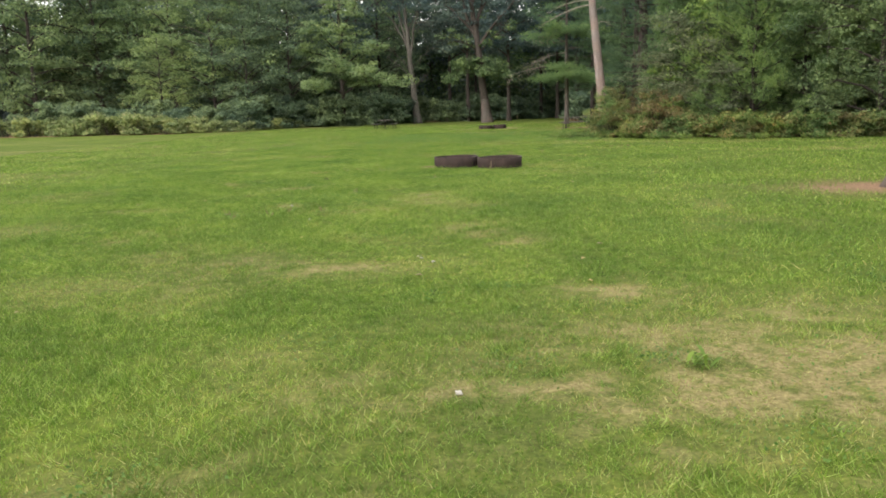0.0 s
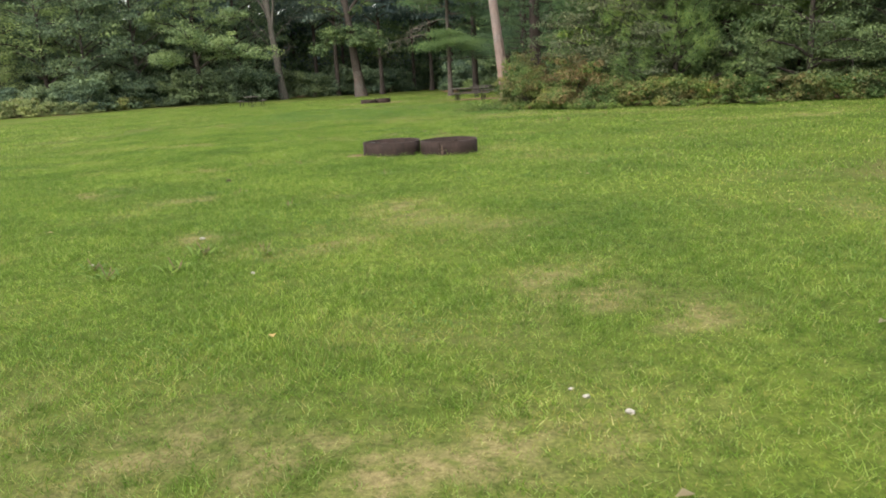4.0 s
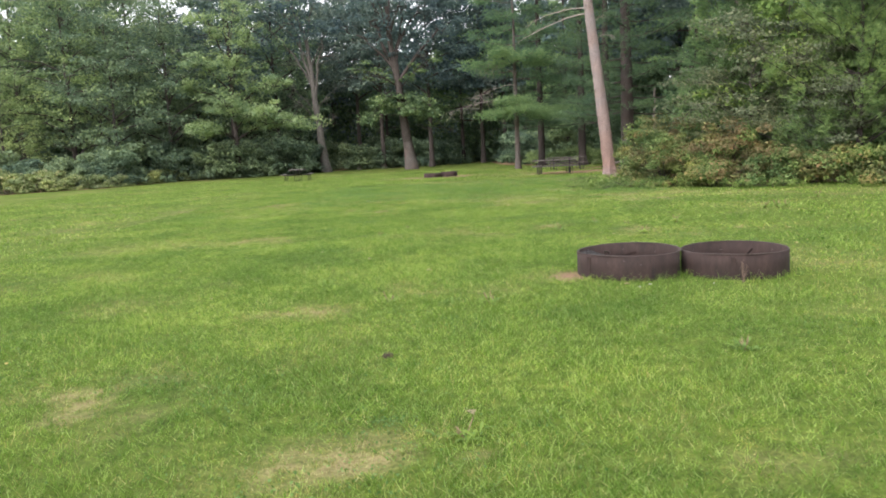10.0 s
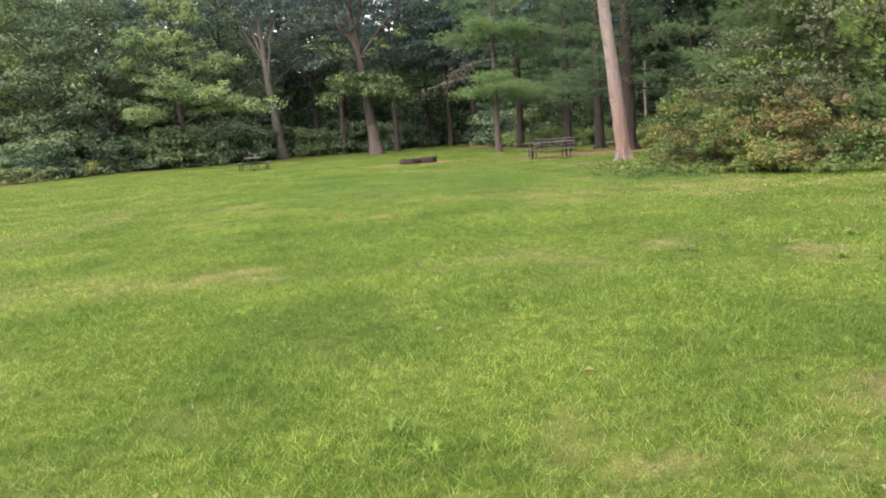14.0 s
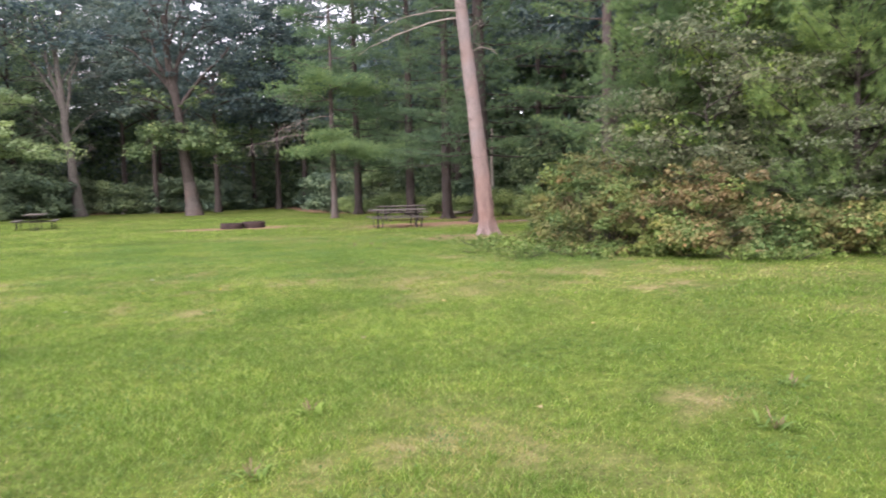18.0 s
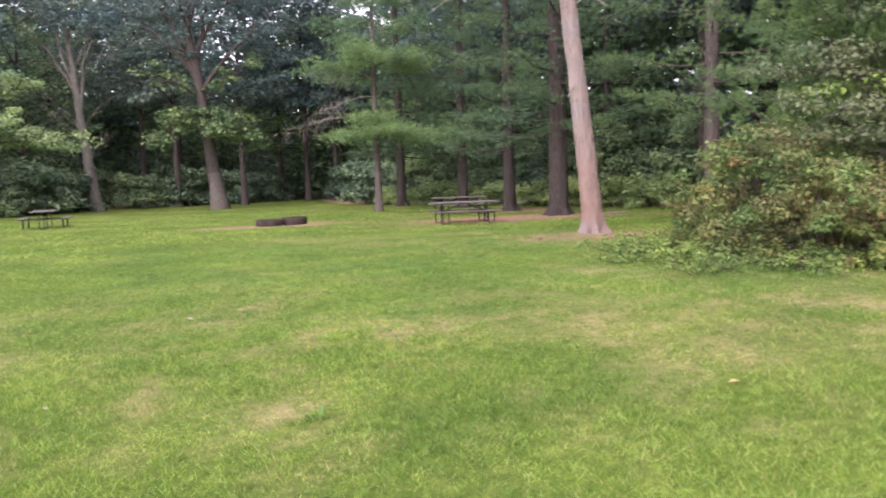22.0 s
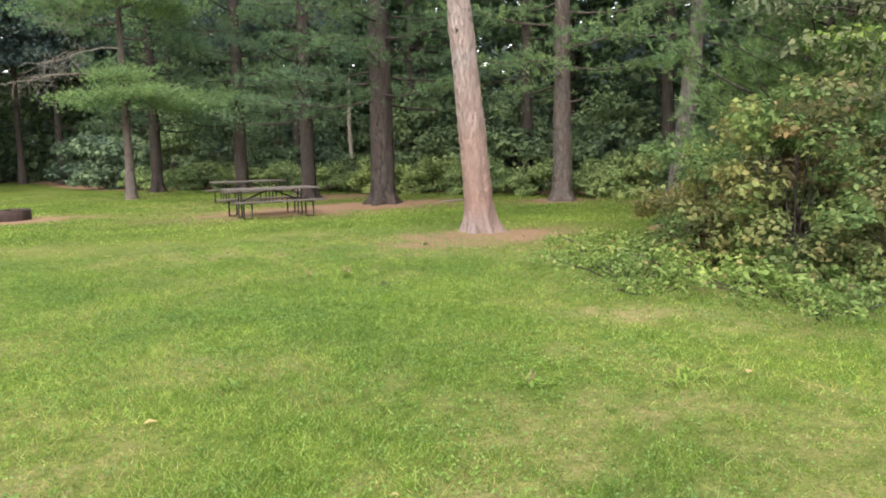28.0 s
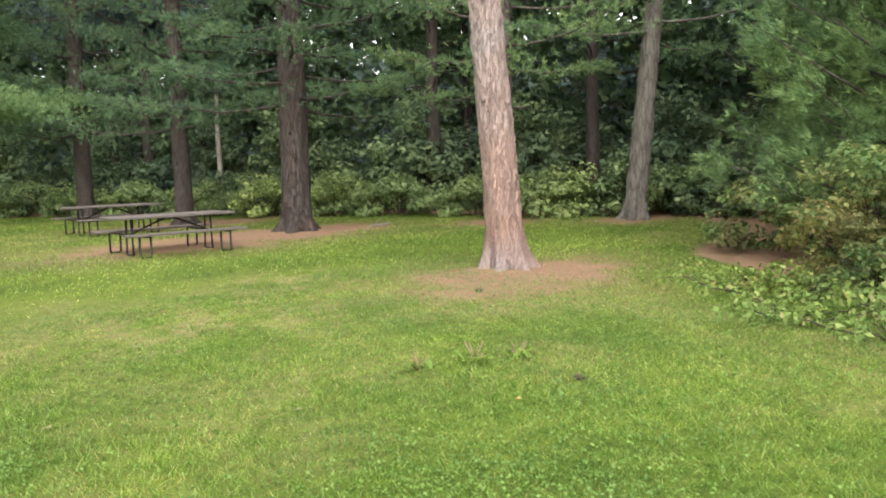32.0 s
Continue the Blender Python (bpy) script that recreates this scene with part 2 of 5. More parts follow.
def lawn_mat():
    """Soil and thatch under the grass: worn, straw-coloured and needle-strewn areas come from the ground's own wear."""
    m, nt, b, out = mat_base("lawn_ground")
    dry = nt.nodes.new("ShaderNodeAttribute")
    dry.attribute_name = "dry"
    lit = nt.nodes.new("ShaderNodeAttribute")
    lit.attribute_name = "litter"
    fine = world_noise(nt, 38.0, 4.0, 0.7)
    mid = world_noise(nt, 5.0, 3.0)
    big = world_noise(nt, 0.45, 3.0)
    green = mixc(nt, ramp(nt, fine, [(0.3, (0,) * 3), (0.7, (1,) * 3)]), (0.048, 0.076, 0.012), (0.140, 0.190, 0.032))
    green = mixc(nt, ramp(nt, mid, [(0.45, (0,) * 3), (0.75, (0.5,) * 3)]), green, (0.19, 0.22, 0.05))
    green = mixc(nt, 1.0, green, ramp(nt, world_noise(nt, 8.0, 3.0, 0.7), [(0.3, (0.6, 0.68, 0.62)), (0.55, (1.0, 1.0, 1.0)), (0.75, (1.3, 1.25, 1.15))]), "MULTIPLY")
    green = mixc(nt, 1.0, green, ramp(nt, big, [(0.32, (0.70, 0.78, 0.72)), (0.68, (1.20, 1.15, 1.10))]), "MULTIPLY")
    straw = mixc(nt, ramp(nt, fine, [(0.3, (0,) * 3), (0.7, (1,) * 3)]), (0.13, 0.11, 0.048), (0.36, 0.30, 0.14))
    brown = mixc(nt, ramp(nt, fine, [(0.3, (0,) * 3), (0.7, (1,) * 3)]), (0.120, 0.076, 0.048), (0.37, 0.235, 0.15))
    part_dry = mixc(nt, 1.0, dry.outputs["Fac"], ramp(nt, world_noise(nt, 6.5, 3.0, 0.65), [(0.36, (0.25,) * 3), (0.56, (1.0,) * 3)]), "MULTIPLY")
    col = mixc(nt, part_dry, green, straw)
    col = mixc(nt, lit.outputs["Fac"], col, brown)
    nt.links.new(col, b.inputs["Base Color"])
    b.inputs["Roughness"].default_value = 0.95
    b.inputs["Specular IOR Level"].default_value = 0.1
    bump(nt, b, fine, 0.8, 0.03)
    return m


def blade_mat(name, lo, mid, hi):
    m, nt, b, out = mat_base(name)
    g = nt.nodes.new("ShaderNodeNewGeometry")
    col = ramp(nt, g.outputs["Random Per Island"], [(0.0, lo), (0.55, mid), (1.0, hi)])
    big = world_noise(nt, 0.45, 3.0)
    small = world_noise(nt, 2.3, 3.0)
    col = mixc(nt, 1.0, col, ramp(nt, big, [(0.32, (0.70, 0.78, 0.72)), (0.68, (1.20, 1.15, 1.10))]), "MULTIPLY")
    col = mixc(nt, 1.0, col, ramp(nt, small, [(0.3, (0.82, 0.86, 0.85)), (0.7, (1.15, 1.12, 1.05))]), "MULTIPLY")
    tuft = world_noise(nt, 8.0, 3.0, 0.7)
    col = mixc(nt, 1.0, col, ramp(nt, tuft, [(0.3, (0.58, 0.66, 0.60)), (0.55, (1.0, 1.0, 1.0)), (0.75, (1.26, 1.2, 1.2))]), "MULTIPLY")
    nt.links.new(col, b.inputs["Base Color"])
    b.inputs["Roughness"].default_value = 0.75
    b.inputs["Specular IOR Level"].default_value = 0.12
    t = nt.nodes.new("ShaderNodeBsdfTranslucent")
    nt.links.new(col, t.inputs[0])
    mx = nt.nodes.new("ShaderNodeMixShader")
    mx.inputs[0].default_value = 0.5
    nt.links.new(b.outputs[0], mx.inputs[1])
    nt.links.new(t.outputs[0], mx.inputs[2])
    nt.links.new(mx.outputs[0], out.inputs[0])
    return m


M_LAWN = lawn_mat()
M_BLADE = blade_mat("grass_blade", (0.065, 0.135, 0.014), (0.215, 0.335, 0.056), (0.41, 0.52, 0.18))
M_STRAW = blade_mat("grass_straw", (0.20, 0.21, 0.05), (0.38, 0.35, 0.12), (0.60, 0.56, 0.29))


def rust_mat():
    m, nt, b, out = mat_base("rusted_steel")
    v = coords(nt, (1, 1, 0.35))
    n = node(nt, "ShaderNodeTexNoise", Scale=7.0, Detail=6.0, Roughness=0.7)
    n2 = node(nt, "ShaderNodeTexNoise", Scale=60.0, Detail=3.0)
    nt.links.new(v, n.inputs["Vector"])
    nt.links.new(v, n2.inputs["Vector"])
    col = ramp(nt, n.outputs[0], [(0.3, (0.014, 0.0085, 0.007)), (0.5, (0.031, 0.0175, 0.0135)), (0.72, (0.055, 0.032, 0.025))])
    col = mixc(nt, 0.35, col, ramp(nt, n2.outputs[0], [(0.3, (0.4,) * 3), (0.7, (1.3,) * 3)]), "MULTIPLY")
    n3 = node(nt, "ShaderNodeTexNoise", Scale=11.0, Detail=3.0)
    nt.links.new(coords(nt, (1, 1, 0.07)), n3.inputs["Vector"])
    col = mixc(nt, ramp(nt, n3.outputs[0], [(0.62, (0,) * 3), (0.74, (0.7,) * 3)]), col, (0.014, 0.011, 0.011))
    vo = node(nt, "ShaderNodeTexVoronoi", Scale=11.0)
    nt.links.new(coords(nt), vo.inputs["Vector"])
    col = mixc(nt, ramp(nt, vo.outputs[0], [(0.04, (0.5,) * 3), (0.075, (0,) * 3)]), col, (0.26, 0.22, 0.20))
    nt.links.new(col, b.inputs["Base Color"])
    b.inputs["Metallic"].default_value = 0.08
    b.inputs["Roughness"].default_value = 0.85
    bump(nt, b, n2.outputs[0], 0.3, 0.004)
    return m


def wood_mat(name, a, c):
    m, nt, b, out = mat_base(name)
    v = coords(nt, (1.2, 14, 14))
    n = node(nt, "ShaderNodeTexNoise", Scale=3.0, Detail=6.0, Roughness=0.65)
    nt.links.new(v, n.inputs["Vector"])
    oi = nt.nodes.new("ShaderNodeObjectInfo")
    col = mixc(nt, ramp(nt, n.outputs[0], [(0.3, (0,) * 3), (0.7, (1,) * 3)]), a, c)
    col = mixc(nt, 1.0, col, ramp(nt, oi.outputs["Random"], [(0, (0.8,) * 3), (1, (1.15,) * 3)]), "MULTIPLY")
    nt.links.new(col, b.inputs["Base Color"])
    b.inputs["Roughness"].default_value = 0.8
    bump(nt, b, n.outputs[0], 0.4, 0.004)
    return m


def plain_mat(name, a, c, rough=0.6, metal=0.0, scale=20.0):
    m, nt, b, out = mat_base(name)
    n = node(nt, "ShaderNodeTexNoise", Scale=scale, Detail=4.0)
    nt.links.new(coords(nt), n.inputs["Vector"])
    nt.links.new(mixc(nt, n.outputs[0], a, c), b.inputs["Base Color"])
    b.inputs["Roughness"].default_value = rough
    b.inputs["Metallic"].default_value = metal
    bump(nt, b, n.outputs[0], 0.25, 0.004)
    return m


M_RUST = rust_mat()
M_RIM = plain_mat("worn_rusty_rim", (0.028, 0.019, 0.016), (0.075, 0.052, 0.044), 0.6, 0.3, 30.0)
M_TABLE = wood_mat("weathered_plank", (0.058, 0.048, 0.042), (0.135, 0.118, 0.10))
M_PIPE = plain_mat("dark_steel_pipe", (0.02, 0.02, 0.02), (0.05, 0.045, 0.04), 0.5, 0.6)
# Backdrop colour: woodland shade and blue-grey haze painted in.
M_WOODS_SHADE = plain_mat("woodland_shade_haze", (0.055, 0.072, 0.074), (0.115, 0.145, 0.140), 0.95, 0.0, 1.6)
M_ASH = plain_mat("ash_and_sand", (0.20, 0.165, 0.13), (0.36, 0.30, 0.23), 0.95, 0.0, 9.0)
M_STONE = plain_mat("pale_stone", (0.28, 0.26, 0.22), (0.48, 0.45, 0.40), 0.8, 0.0, 12.0)


# ---- mesh helpers ----
def mesh_np(name, verts, faces, mat, smooth=False, mat_index=None, mats=None):
    """A mesh from arrays: verts (n, 3), faces (m, 3) or (m, 4)."""
    me = bpy.data.meshes.new(name)
    verts, faces = np.asarray(verts, np.float32), np.asarray(faces, np.int32)
    k = faces.shape[1]
    me.vertices.add(len(verts))
    me.vertices.foreach_set("co", verts.ravel())
    me.loops.add(faces.size)
    me.loops.foreach_set("vertex_index", faces.ravel())
    me.polygons.add(len(faces))
    me.polygons.foreach_set("loop_start", np.arange(0, faces.size, k, dtype=np.int32))
    me.polygons.foreach_set("loop_total", np.full(len(faces), k, np.int32))
    for one in mats or [mat]:
        me.materials.append(one)
    if mat_index is not None:
        me.polygons.foreach_set("material_index", np.asarray(mat_index, np.int32))
    if smooth:
        me.polygons.foreach_set("use_smooth", np.ones(len(faces), bool))
    me.update(calc_edges=True)
    me.validate()
    return me


def part_me(name, me, parent, label=""):
    ob = new(name, me)
    ob.parent = parent
    if label:
        ob["label"] = label
    return ob


def part(name, bm, material, parent, label=""):
    """Links a bmesh as one mesh object under a thing."""
    me = bpy.data.meshes.new(name)
    bm.to_mesh(me)
    bm.free()
    me.materials.append(material)
    return part_me(name, me, parent, label)


def gz(x, y):
    """Height of the ground."""
    x, y = np.asarray(x, float), np.asarray(y, float)
    z = 0.018 * np.sin(0.55 * x + 1.0) * np.sin(0.43 * y + 0.4) + 0.010 * np.sin(1.7 * x + 0.6 * y)
    return z


def tubes(lines, sides=6):
    """Tapered tubes along polylines: lines of (points, radii), or (points, radii, sides). Returns verts and quads."""
    vs, fs, base = [], [], 0
    for pts, rad, *own in lines:
        k = own[0] if own else sides
        a = np.linspace(0, 2 * np.pi, k, endpoint=False)
        pts = np.asarray(pts, float)
        d = np.gradient(pts, axis=0)
        d /= np.linalg.norm(d, axis=1, keepdims=True) + 1e-9
        ref = np.array([0.0, 0, 1]) if abs(d[0][2]) < 0.8 else np.array([1.0, 0, 0])
        u = np.cross(d, ref)
        u /= np.linalg.norm(u, axis=1, keepdims=True) + 1e-9
        w = np.cross(d, u)
        ring = pts[:, None] + np.asarray(rad)[:, None, None] * (np.cos(a)[None, :, None] * u[:, None] + np.sin(a)[None, :, None] * w[:, None])
        n = len(pts)
        vs.append(ring.reshape(-1, 3))
        i = np.arange(n - 1)[:, None] * k + np.arange(k)[None]
        j = np.arange(n - 1)[:, None] * k + (np.arange(k)[None] + 1) % k
        fs.append(np.stack([i, j, j + k, i + k], -1).reshape(-1, 4) + base)
        base += n * k
    return np.concatenate(vs), np.concatenate(fs)


def unit(v):
    return v / (np.linalg.norm(v, axis=-1, keepdims=True) + 1e-9)


def clump_shell(rng, cen, per, rad, flat=0.5):
    """Points over the upper skin of leaf clumps, and their outward directions."""
    d = unit(rng.normal(size=(len(cen), per, 3)))
    d[..., 2] = np.where(d[..., 2] < 0, d[..., 2] * 0.45, d[..., 2])
    pts = cen[:, None] + d * rad * (0.55 + 0.5 * np.sqrt(rng.random((len(cen), per, 1)))) * np.array([1, 1, flat])
    pts += rng.normal(size=pts.shape) * rad * 0.10
    return pts.reshape(-1, 3), d.reshape(-1, 3)


def leaves(rng, centers, size, up=0.6, aspect=0.55, out=None):
    """Small pointed leaves, each one folded quad: verts and faces."""
    n = len(centers)
    nrm = rng.normal(size=(n, 3)) * (0.7 if out is None else 0.42)
    nrm[:, 2] += up
    if out is not None:
        nrm += out * 0.65
    nrm = unit(nrm)
    t = unit(np.cross(nrm, rng.normal(size=(n, 3))))
    s = np.cross(nrm, t)
    ln = size * rng.uniform(0.6, 1.4, (n, 1))
    wd = ln * aspect * rng.uniform(0.8, 1.2, (n, 1))
    v = np.stack([centers - t * ln * 0.5, centers + s * wd * 0.5 + nrm * wd * 0.18 - t * ln * 0.05, centers + t * ln * 0.5 - nrm * ln * 0.12, centers - s * wd * 0.5 + nrm * wd * 0.18 - t * ln * 0.05], 1)
    return v.reshape(-1, 3), np.arange(4 * n).reshape(-1, 4)


def tufts(rng, centers, dirs, length, per=9, width=0.012, spread=0.75):
    """Needle tufts: thin triangles fanned out from each centre."""
    n = len(centers)
    c = np.repeat(centers, per, 0)
    d = unit(np.repeat(dirs, per, 0) + rng.normal(size=(n * per, 3)) * spread)
    ln = length * rng.uniform(0.7, 1.25, (n * per, 1))
    s = unit(np.cross(d, rng.normal(size=(n * per, 3)))) * width
    v = np.stack([c - s, c + s, c + d * ln], 1)
    return v.reshape(-1, 3), np.arange(3 * n * per).reshape(-1, 3)


def curve_pts(p0, p1, sag, n=6, rng=None, wob=0.0):
    t = np.linspace(0, 1, n)[:, None]
    p = np.asarray(p0) * (1 - t) + np.asarray(p1) * t
    p = p + np.array([0, 0, 1.0]) * (sag * 4 * t * (1 - t))
    if rng is not None and wob:
        p[1:] += rng.normal(size=(n - 1, 3)) * wob * t[1:]
    return p


def trunk_line(rng, height, r0, lean=(0, 0), n=14, flare=1.5, top=0.12, wob=0.03):
    t = np.linspace(0, 1, n) ** 1.35
    z = t * height
    p = np.stack([lean[0] * z + rng.normal(size=n) * wob * t, lean[1] * z + rng.normal(size=n) * wob * t, z], 1)
    r = r0 * (1 - (1 - top) * t ** 0.9) * (1 + (flare - 1) * np.exp(-z / (r0 * 1.6)))
    p[0, 2] -= 0.15
    return p, r


def at_trunk(p, r, z):
    return np.array([np.interp(z, p[:, 2], p[:, k]) for k in (0, 1)] + [z]), float(np.interp(z, p[:, 2], r))


def make_tree(name, seed, height, r0, crown_z, crown_r, limbs, per, clumps, leaf, leaf_m, bark_m, lean=(0, 0), flat=0.5, fork=None, bare=0, lump=1.0):
    """A broad-leaved tree: tapered trunk with limbs and boughs, and a crown of leaf clumps with gaps."""
    rng = np.random.default_rng(seed)
    tree = new(name)
    p, r = trunk_line(rng, height * 0.93, r0, lean, wob=0.10)
    lines, cen = [(p, r)], []
    for k in range(limbs):
        u = (k + rng.uniform(0, 0.8)) / limbs
        z = crown_z + (height * 0.9 - crown_z) * u ** 1.1
        a0, ra = at_trunk(p, r, z)
        reach = crown_r * (math.sin(math.pi * (0.22 + 0.72 * u)) ** 0.7) * rng.uniform(0.7, 1.2)
        ang = k * 2.4 + rng.uniform(-0.5, 0.5)
        end = a0 + np.array([math.cos(ang) * reach, math.sin(ang) * reach, reach * rng.uniform(0.05, 0.5) + (0.6 if u > 0.7 else -0.2)])
        bow = curve_pts(a0, end, reach * 0.10, 7, rng, 0.10)
        lines.append((bow, np.linspace(max(0.02, min(ra * 0.6, 0.05 + 0.018 * reach)), 0.012, 7), 6))
        for c in range(clumps):
            t = rng.uniform(0.35, 1.05)
            q = np.array([np.interp(min(t, 1.0), np.linspace(0, 1, 7), bow[:, j]) for j in range(3)])
            off = rng.normal(size=3) * np.array([1, 1, 0.55]) * crown_r * 0.20
            cen.append(q + off)
            if c % 2 == 0:
                lines.append((curve_pts(q, q + off, 0.05, 3), np.linspace(0.016, 0.006, 3), 3))
    for k in range(bare):
        z = crown_z * rng.uniform(0.45, 0.95)
        a0, ra = at_trunk(p, r, z)
        ang = rng.uniform(0, 6.28)
        ln = rng.uniform(0.8, 2.0)
        lines.append((curve_pts(a0, a0 + np.array([math.cos(ang) * ln, math.sin(ang) * ln, rng.uniform(-0.2, 0.7)]), 0.05, 5, rng, 0.06), np.linspace(0.03, 0.006, 5)))
    v, f = tubes(lines, 9)
    part_me("trunk", mesh_np("trunk", v, f, bark_m, True), tree)
    cen = np.array(cen)
    rad = crown_r * lump * rng.uniform(0.10, 0.21, (len(cen), 1, 1))
    pts, out = clump_shell(rng, cen, per, rad, flat)
    v, f = leaves(rng, pts, leaf, 0.6, 0.6, out)
    part_me("crown", mesh_np("crown", v, f, leaf_m), tree)
    return tree


def make_pine(name, seed, height, r0, low, reach, whorls, boughs, per, leaf_m, bark_m, lean=(0, 0), droop=0.0, tuft=0.13, dead=0, dense=1.0, width=0.012, gaps=0.25, lift=0.42, lift0=0.0, spread=0.7, one_side=0.0, side_at=0.0, cluster=0):
    """A pine: straight trunk, whorls of level boughs that carry flat sprays of needle tufts."""
    rng = np.random.default_rng(seed)
    tree = new(name)
    p, r = trunk_line(rng, height, r0, lean, n=18, top=0.06, wob=0.03)
    lines, cen, dirs = [(p, r)], [], []
    for k in range(whorls):
        u = k / max(1, whorls - 1)
        z = low + (height * 0.985 - low) * u + rng.uniform(-0.15, 0.15)
        a0, ra = at_trunk(p, r, z)
        for b in range(boughs):
            if rng.random() < gaps:
                continue
            ang = (b + k * 0.37) * 2 * math.pi / boughs + rng.uniform(-0.4, 0.4)
            ln = reach * (1 - 0.86 * u ** 1.2) * rng.uniform(0.6, 1.15) * (1 + one_side * math.cos(ang - side_at))
            rise = ln * (0.06 + lift * u + lift0 - droop * (1 - u)) + rng.uniform(-0.15, 0.15)
            end = a0 + np.array([math.cos(ang) * ln, math.sin(ang) * ln, rise])
            bow = curve_pts(a0, end, -0.05 * ln, 6, rng, 0.05)
            lines.append((bow, np.linspace(min(ra * 0.45, 0.02 + 0.014 * ln), 0.008, 6), 5))
            m = max(6, int(per * ln / reach))
            t = rng.uniform(0.2, 1.0, m) ** 0.7
            q = np.stack([np.interp(t, np.linspace(0, 1, 6), bow[:, j]) for j in range(3)], 1)
            side = np.array([-math.sin(ang), math.cos(ang), 0])
            fan = rng.normal(size=(m, 1)) * ln * 0.24 * (1.2 - t[:, None])
            q = q + side * fan + np.array([0, 0, 1]) * rng.normal(size=(m, 1)) * 0.11
            if cluster:
                q = q[rng.integers(0, min(cluster, m), m)] + rng.normal(size=(m, 3)) * np.array([0.13, 0.13, 0.17])
            cen.append(q)
            dirs.append(np.tile(np.array([math.cos(ang), math.sin(ang), 0.35 + lift0]), (m, 1)) + side * np.sign(fan) * 0.6)
    for k in range(dead):
        z = low * rng.uniform(0.35, 1.0)
        a0, ra = at_trunk(p, r, z)
        ang, ln = rng.uniform(0, 6.28), rng.uniform(0.3, 1.6)
        lines.append((curve_pts(a0, a0 + np.array([math.cos(ang) * ln, math.sin(ang) * ln, rng.uniform(-0.3, 0.25)]), 0.04, 5, rng, 0.06), np.linspace(0.02, 0.005, 5), 4))
    v, f = tubes(lines, 10)
    part_me("trunk", mesh_np("trunk", v, f, bark_m, True), tree)
    v, f = tufts(rng, np.concatenate(cen), unit(np.concatenate(dirs)), tuft, int(9 * dense), width, spread)
    part_me("crown", mesh_np("crown", v, f, leaf_m), tree)
    return tree


def make_shrub(name, seed, rx, ry, h, n, leaf, leaf_m, stems=9, accent=None, acc_n=0.0, ragged=0.25, aspect=0.6, clumps=6.0):
    """A shrub: arching stems from the base and a ragged dome of single leaves with dark gaps."""
    rng = np.random.default_rng(seed)
    shrub = new(name)
    lines = []
    k = max(16, int(clumps * (rx * ry + (rx + ry) * h)))
    th, ph = rng.uniform(0, 2 * np.pi, k), np.arccos(rng.uniform(-0.02, 1, k))
    rr = rng.uniform(0.6, 0.95, k) + rng.normal(size=k) * ragged * 0.4
    cen = np.stack([rx * rr * np.sin(ph) * np.cos(th), ry * rr * np.sin(ph) * np.sin(th), 0.10 + h * 0.9 * rr * np.cos(ph)], 1)
    for i in range(min(stems, k)):
        q = cen[i]
        p0 = np.array([q[0] * 0.2, q[1] * 0.2, -0.05])
        lines.append((curve_pts(p0, q, 0.15 * h, 6, rng, 0.04), np.linspace(0.014, 0.005, 6)))
    v, f = tubes(lines, 4)
    tagged(part_me("stem", mesh_np("stem", v, f, M_BARK_BROWN, True), shrub), kind="stuff")
    per = n // k + 1
    rad = rng.uniform(0.16, 0.36, (k, 1, 1)) * min(1.5, max(h, 0.8)) ** 0.7 * math.sqrt(6.0 / clumps)
    pts, out = clump_shell(rng, cen, per, rad, 0.75)
    pts[:, 2] = np.abs(pts[:, 2] - 0.03) + 0.03
    if accent:
        pick = np.repeat(rng.random(k) < acc_n, per)
        v, f = leaves(rng, pts[pick], leaf, 0.6, aspect, out[pick])
        if len(v):
            part_me("foliage", mesh_np("foliage", v, f, accent), shrub)
        pts, out = pts[~pick], out[~pick]
    v, f = leaves(rng, pts, leaf, 0.6, aspect, out)
    part_me("foliage", mesh_np("foliage", v, f, leaf_m), shrub)
    return shrub


def put(ob, x, y, turn=0.0, s=1.0, sz=None, dz=0.0):
    ob.location = (x, y, float(gz(x, y)) + dz)
    ob.rotation_euler = (0, 0, radians(turn))
    ob.scale = (s, s, sz or s)
    return ob


def again(ob, x, y, turn=0.0, s=1.0, sz=None, dz=0.0):
    c = copy_thing(ob, Matrix.Identity(4))
    return put(c, x, y, turn, s, sz, dz)


# ---- plan ----
FIRE = [(3.46, 16.25, 0.58), (4.62, 16.06, 0.58)]
FAR_FIRE = [(2.3, 51.4, 0.48), (3.26, 51.8, 0.48)]
EDGE = [(-70, 70), (-37.6, 62.2), (-27, 60.8), (-21.3, 61.6), (-19.2, 74), (-13.3, 73.6), (-7, 83), (1, 84), (7, 92), (9.5, 92), (9, 71.5), (11, 65.5), (14.8, 63.5), (16.2, 59.5), (17.8, 54.2), (18.9, 50.5), (20.2, 46.2), (20.3, 41.6), (16, 39.5), (12.4, 38.6), (10.4, 36.6), (9.6, 34.2), (10.4, 32.4), (11.4, 31.4), (12.8, 30.0), (14.4, 29.2), (16.6, 28.1), (19.4, 27.2), (27.2, 26.6), (28.0, 25.0), (24.8, 24.0), (23.4, 21.1), (24.2, 19.0), (25.0, 16.8), (27, 10), (33, 0), (48, -15)]
WEAR_START = [(6.0, 0.2, 1.0, 0.75), (7.4, 0.3, 0.8, 0.8), (7.1, 1.1, 0.4, 0.4), (6.2, 2.55, 0.5, 0.35), (4.97, -0.05, 0.16, 0.12), (0.3, 5.2, 0.35, 0.6), (3.15, 3.3, 0.9, 0.4), (4.6, 5.8, 0.38, 0.5), (5.0, 4.9, 0.5, 0.35)]
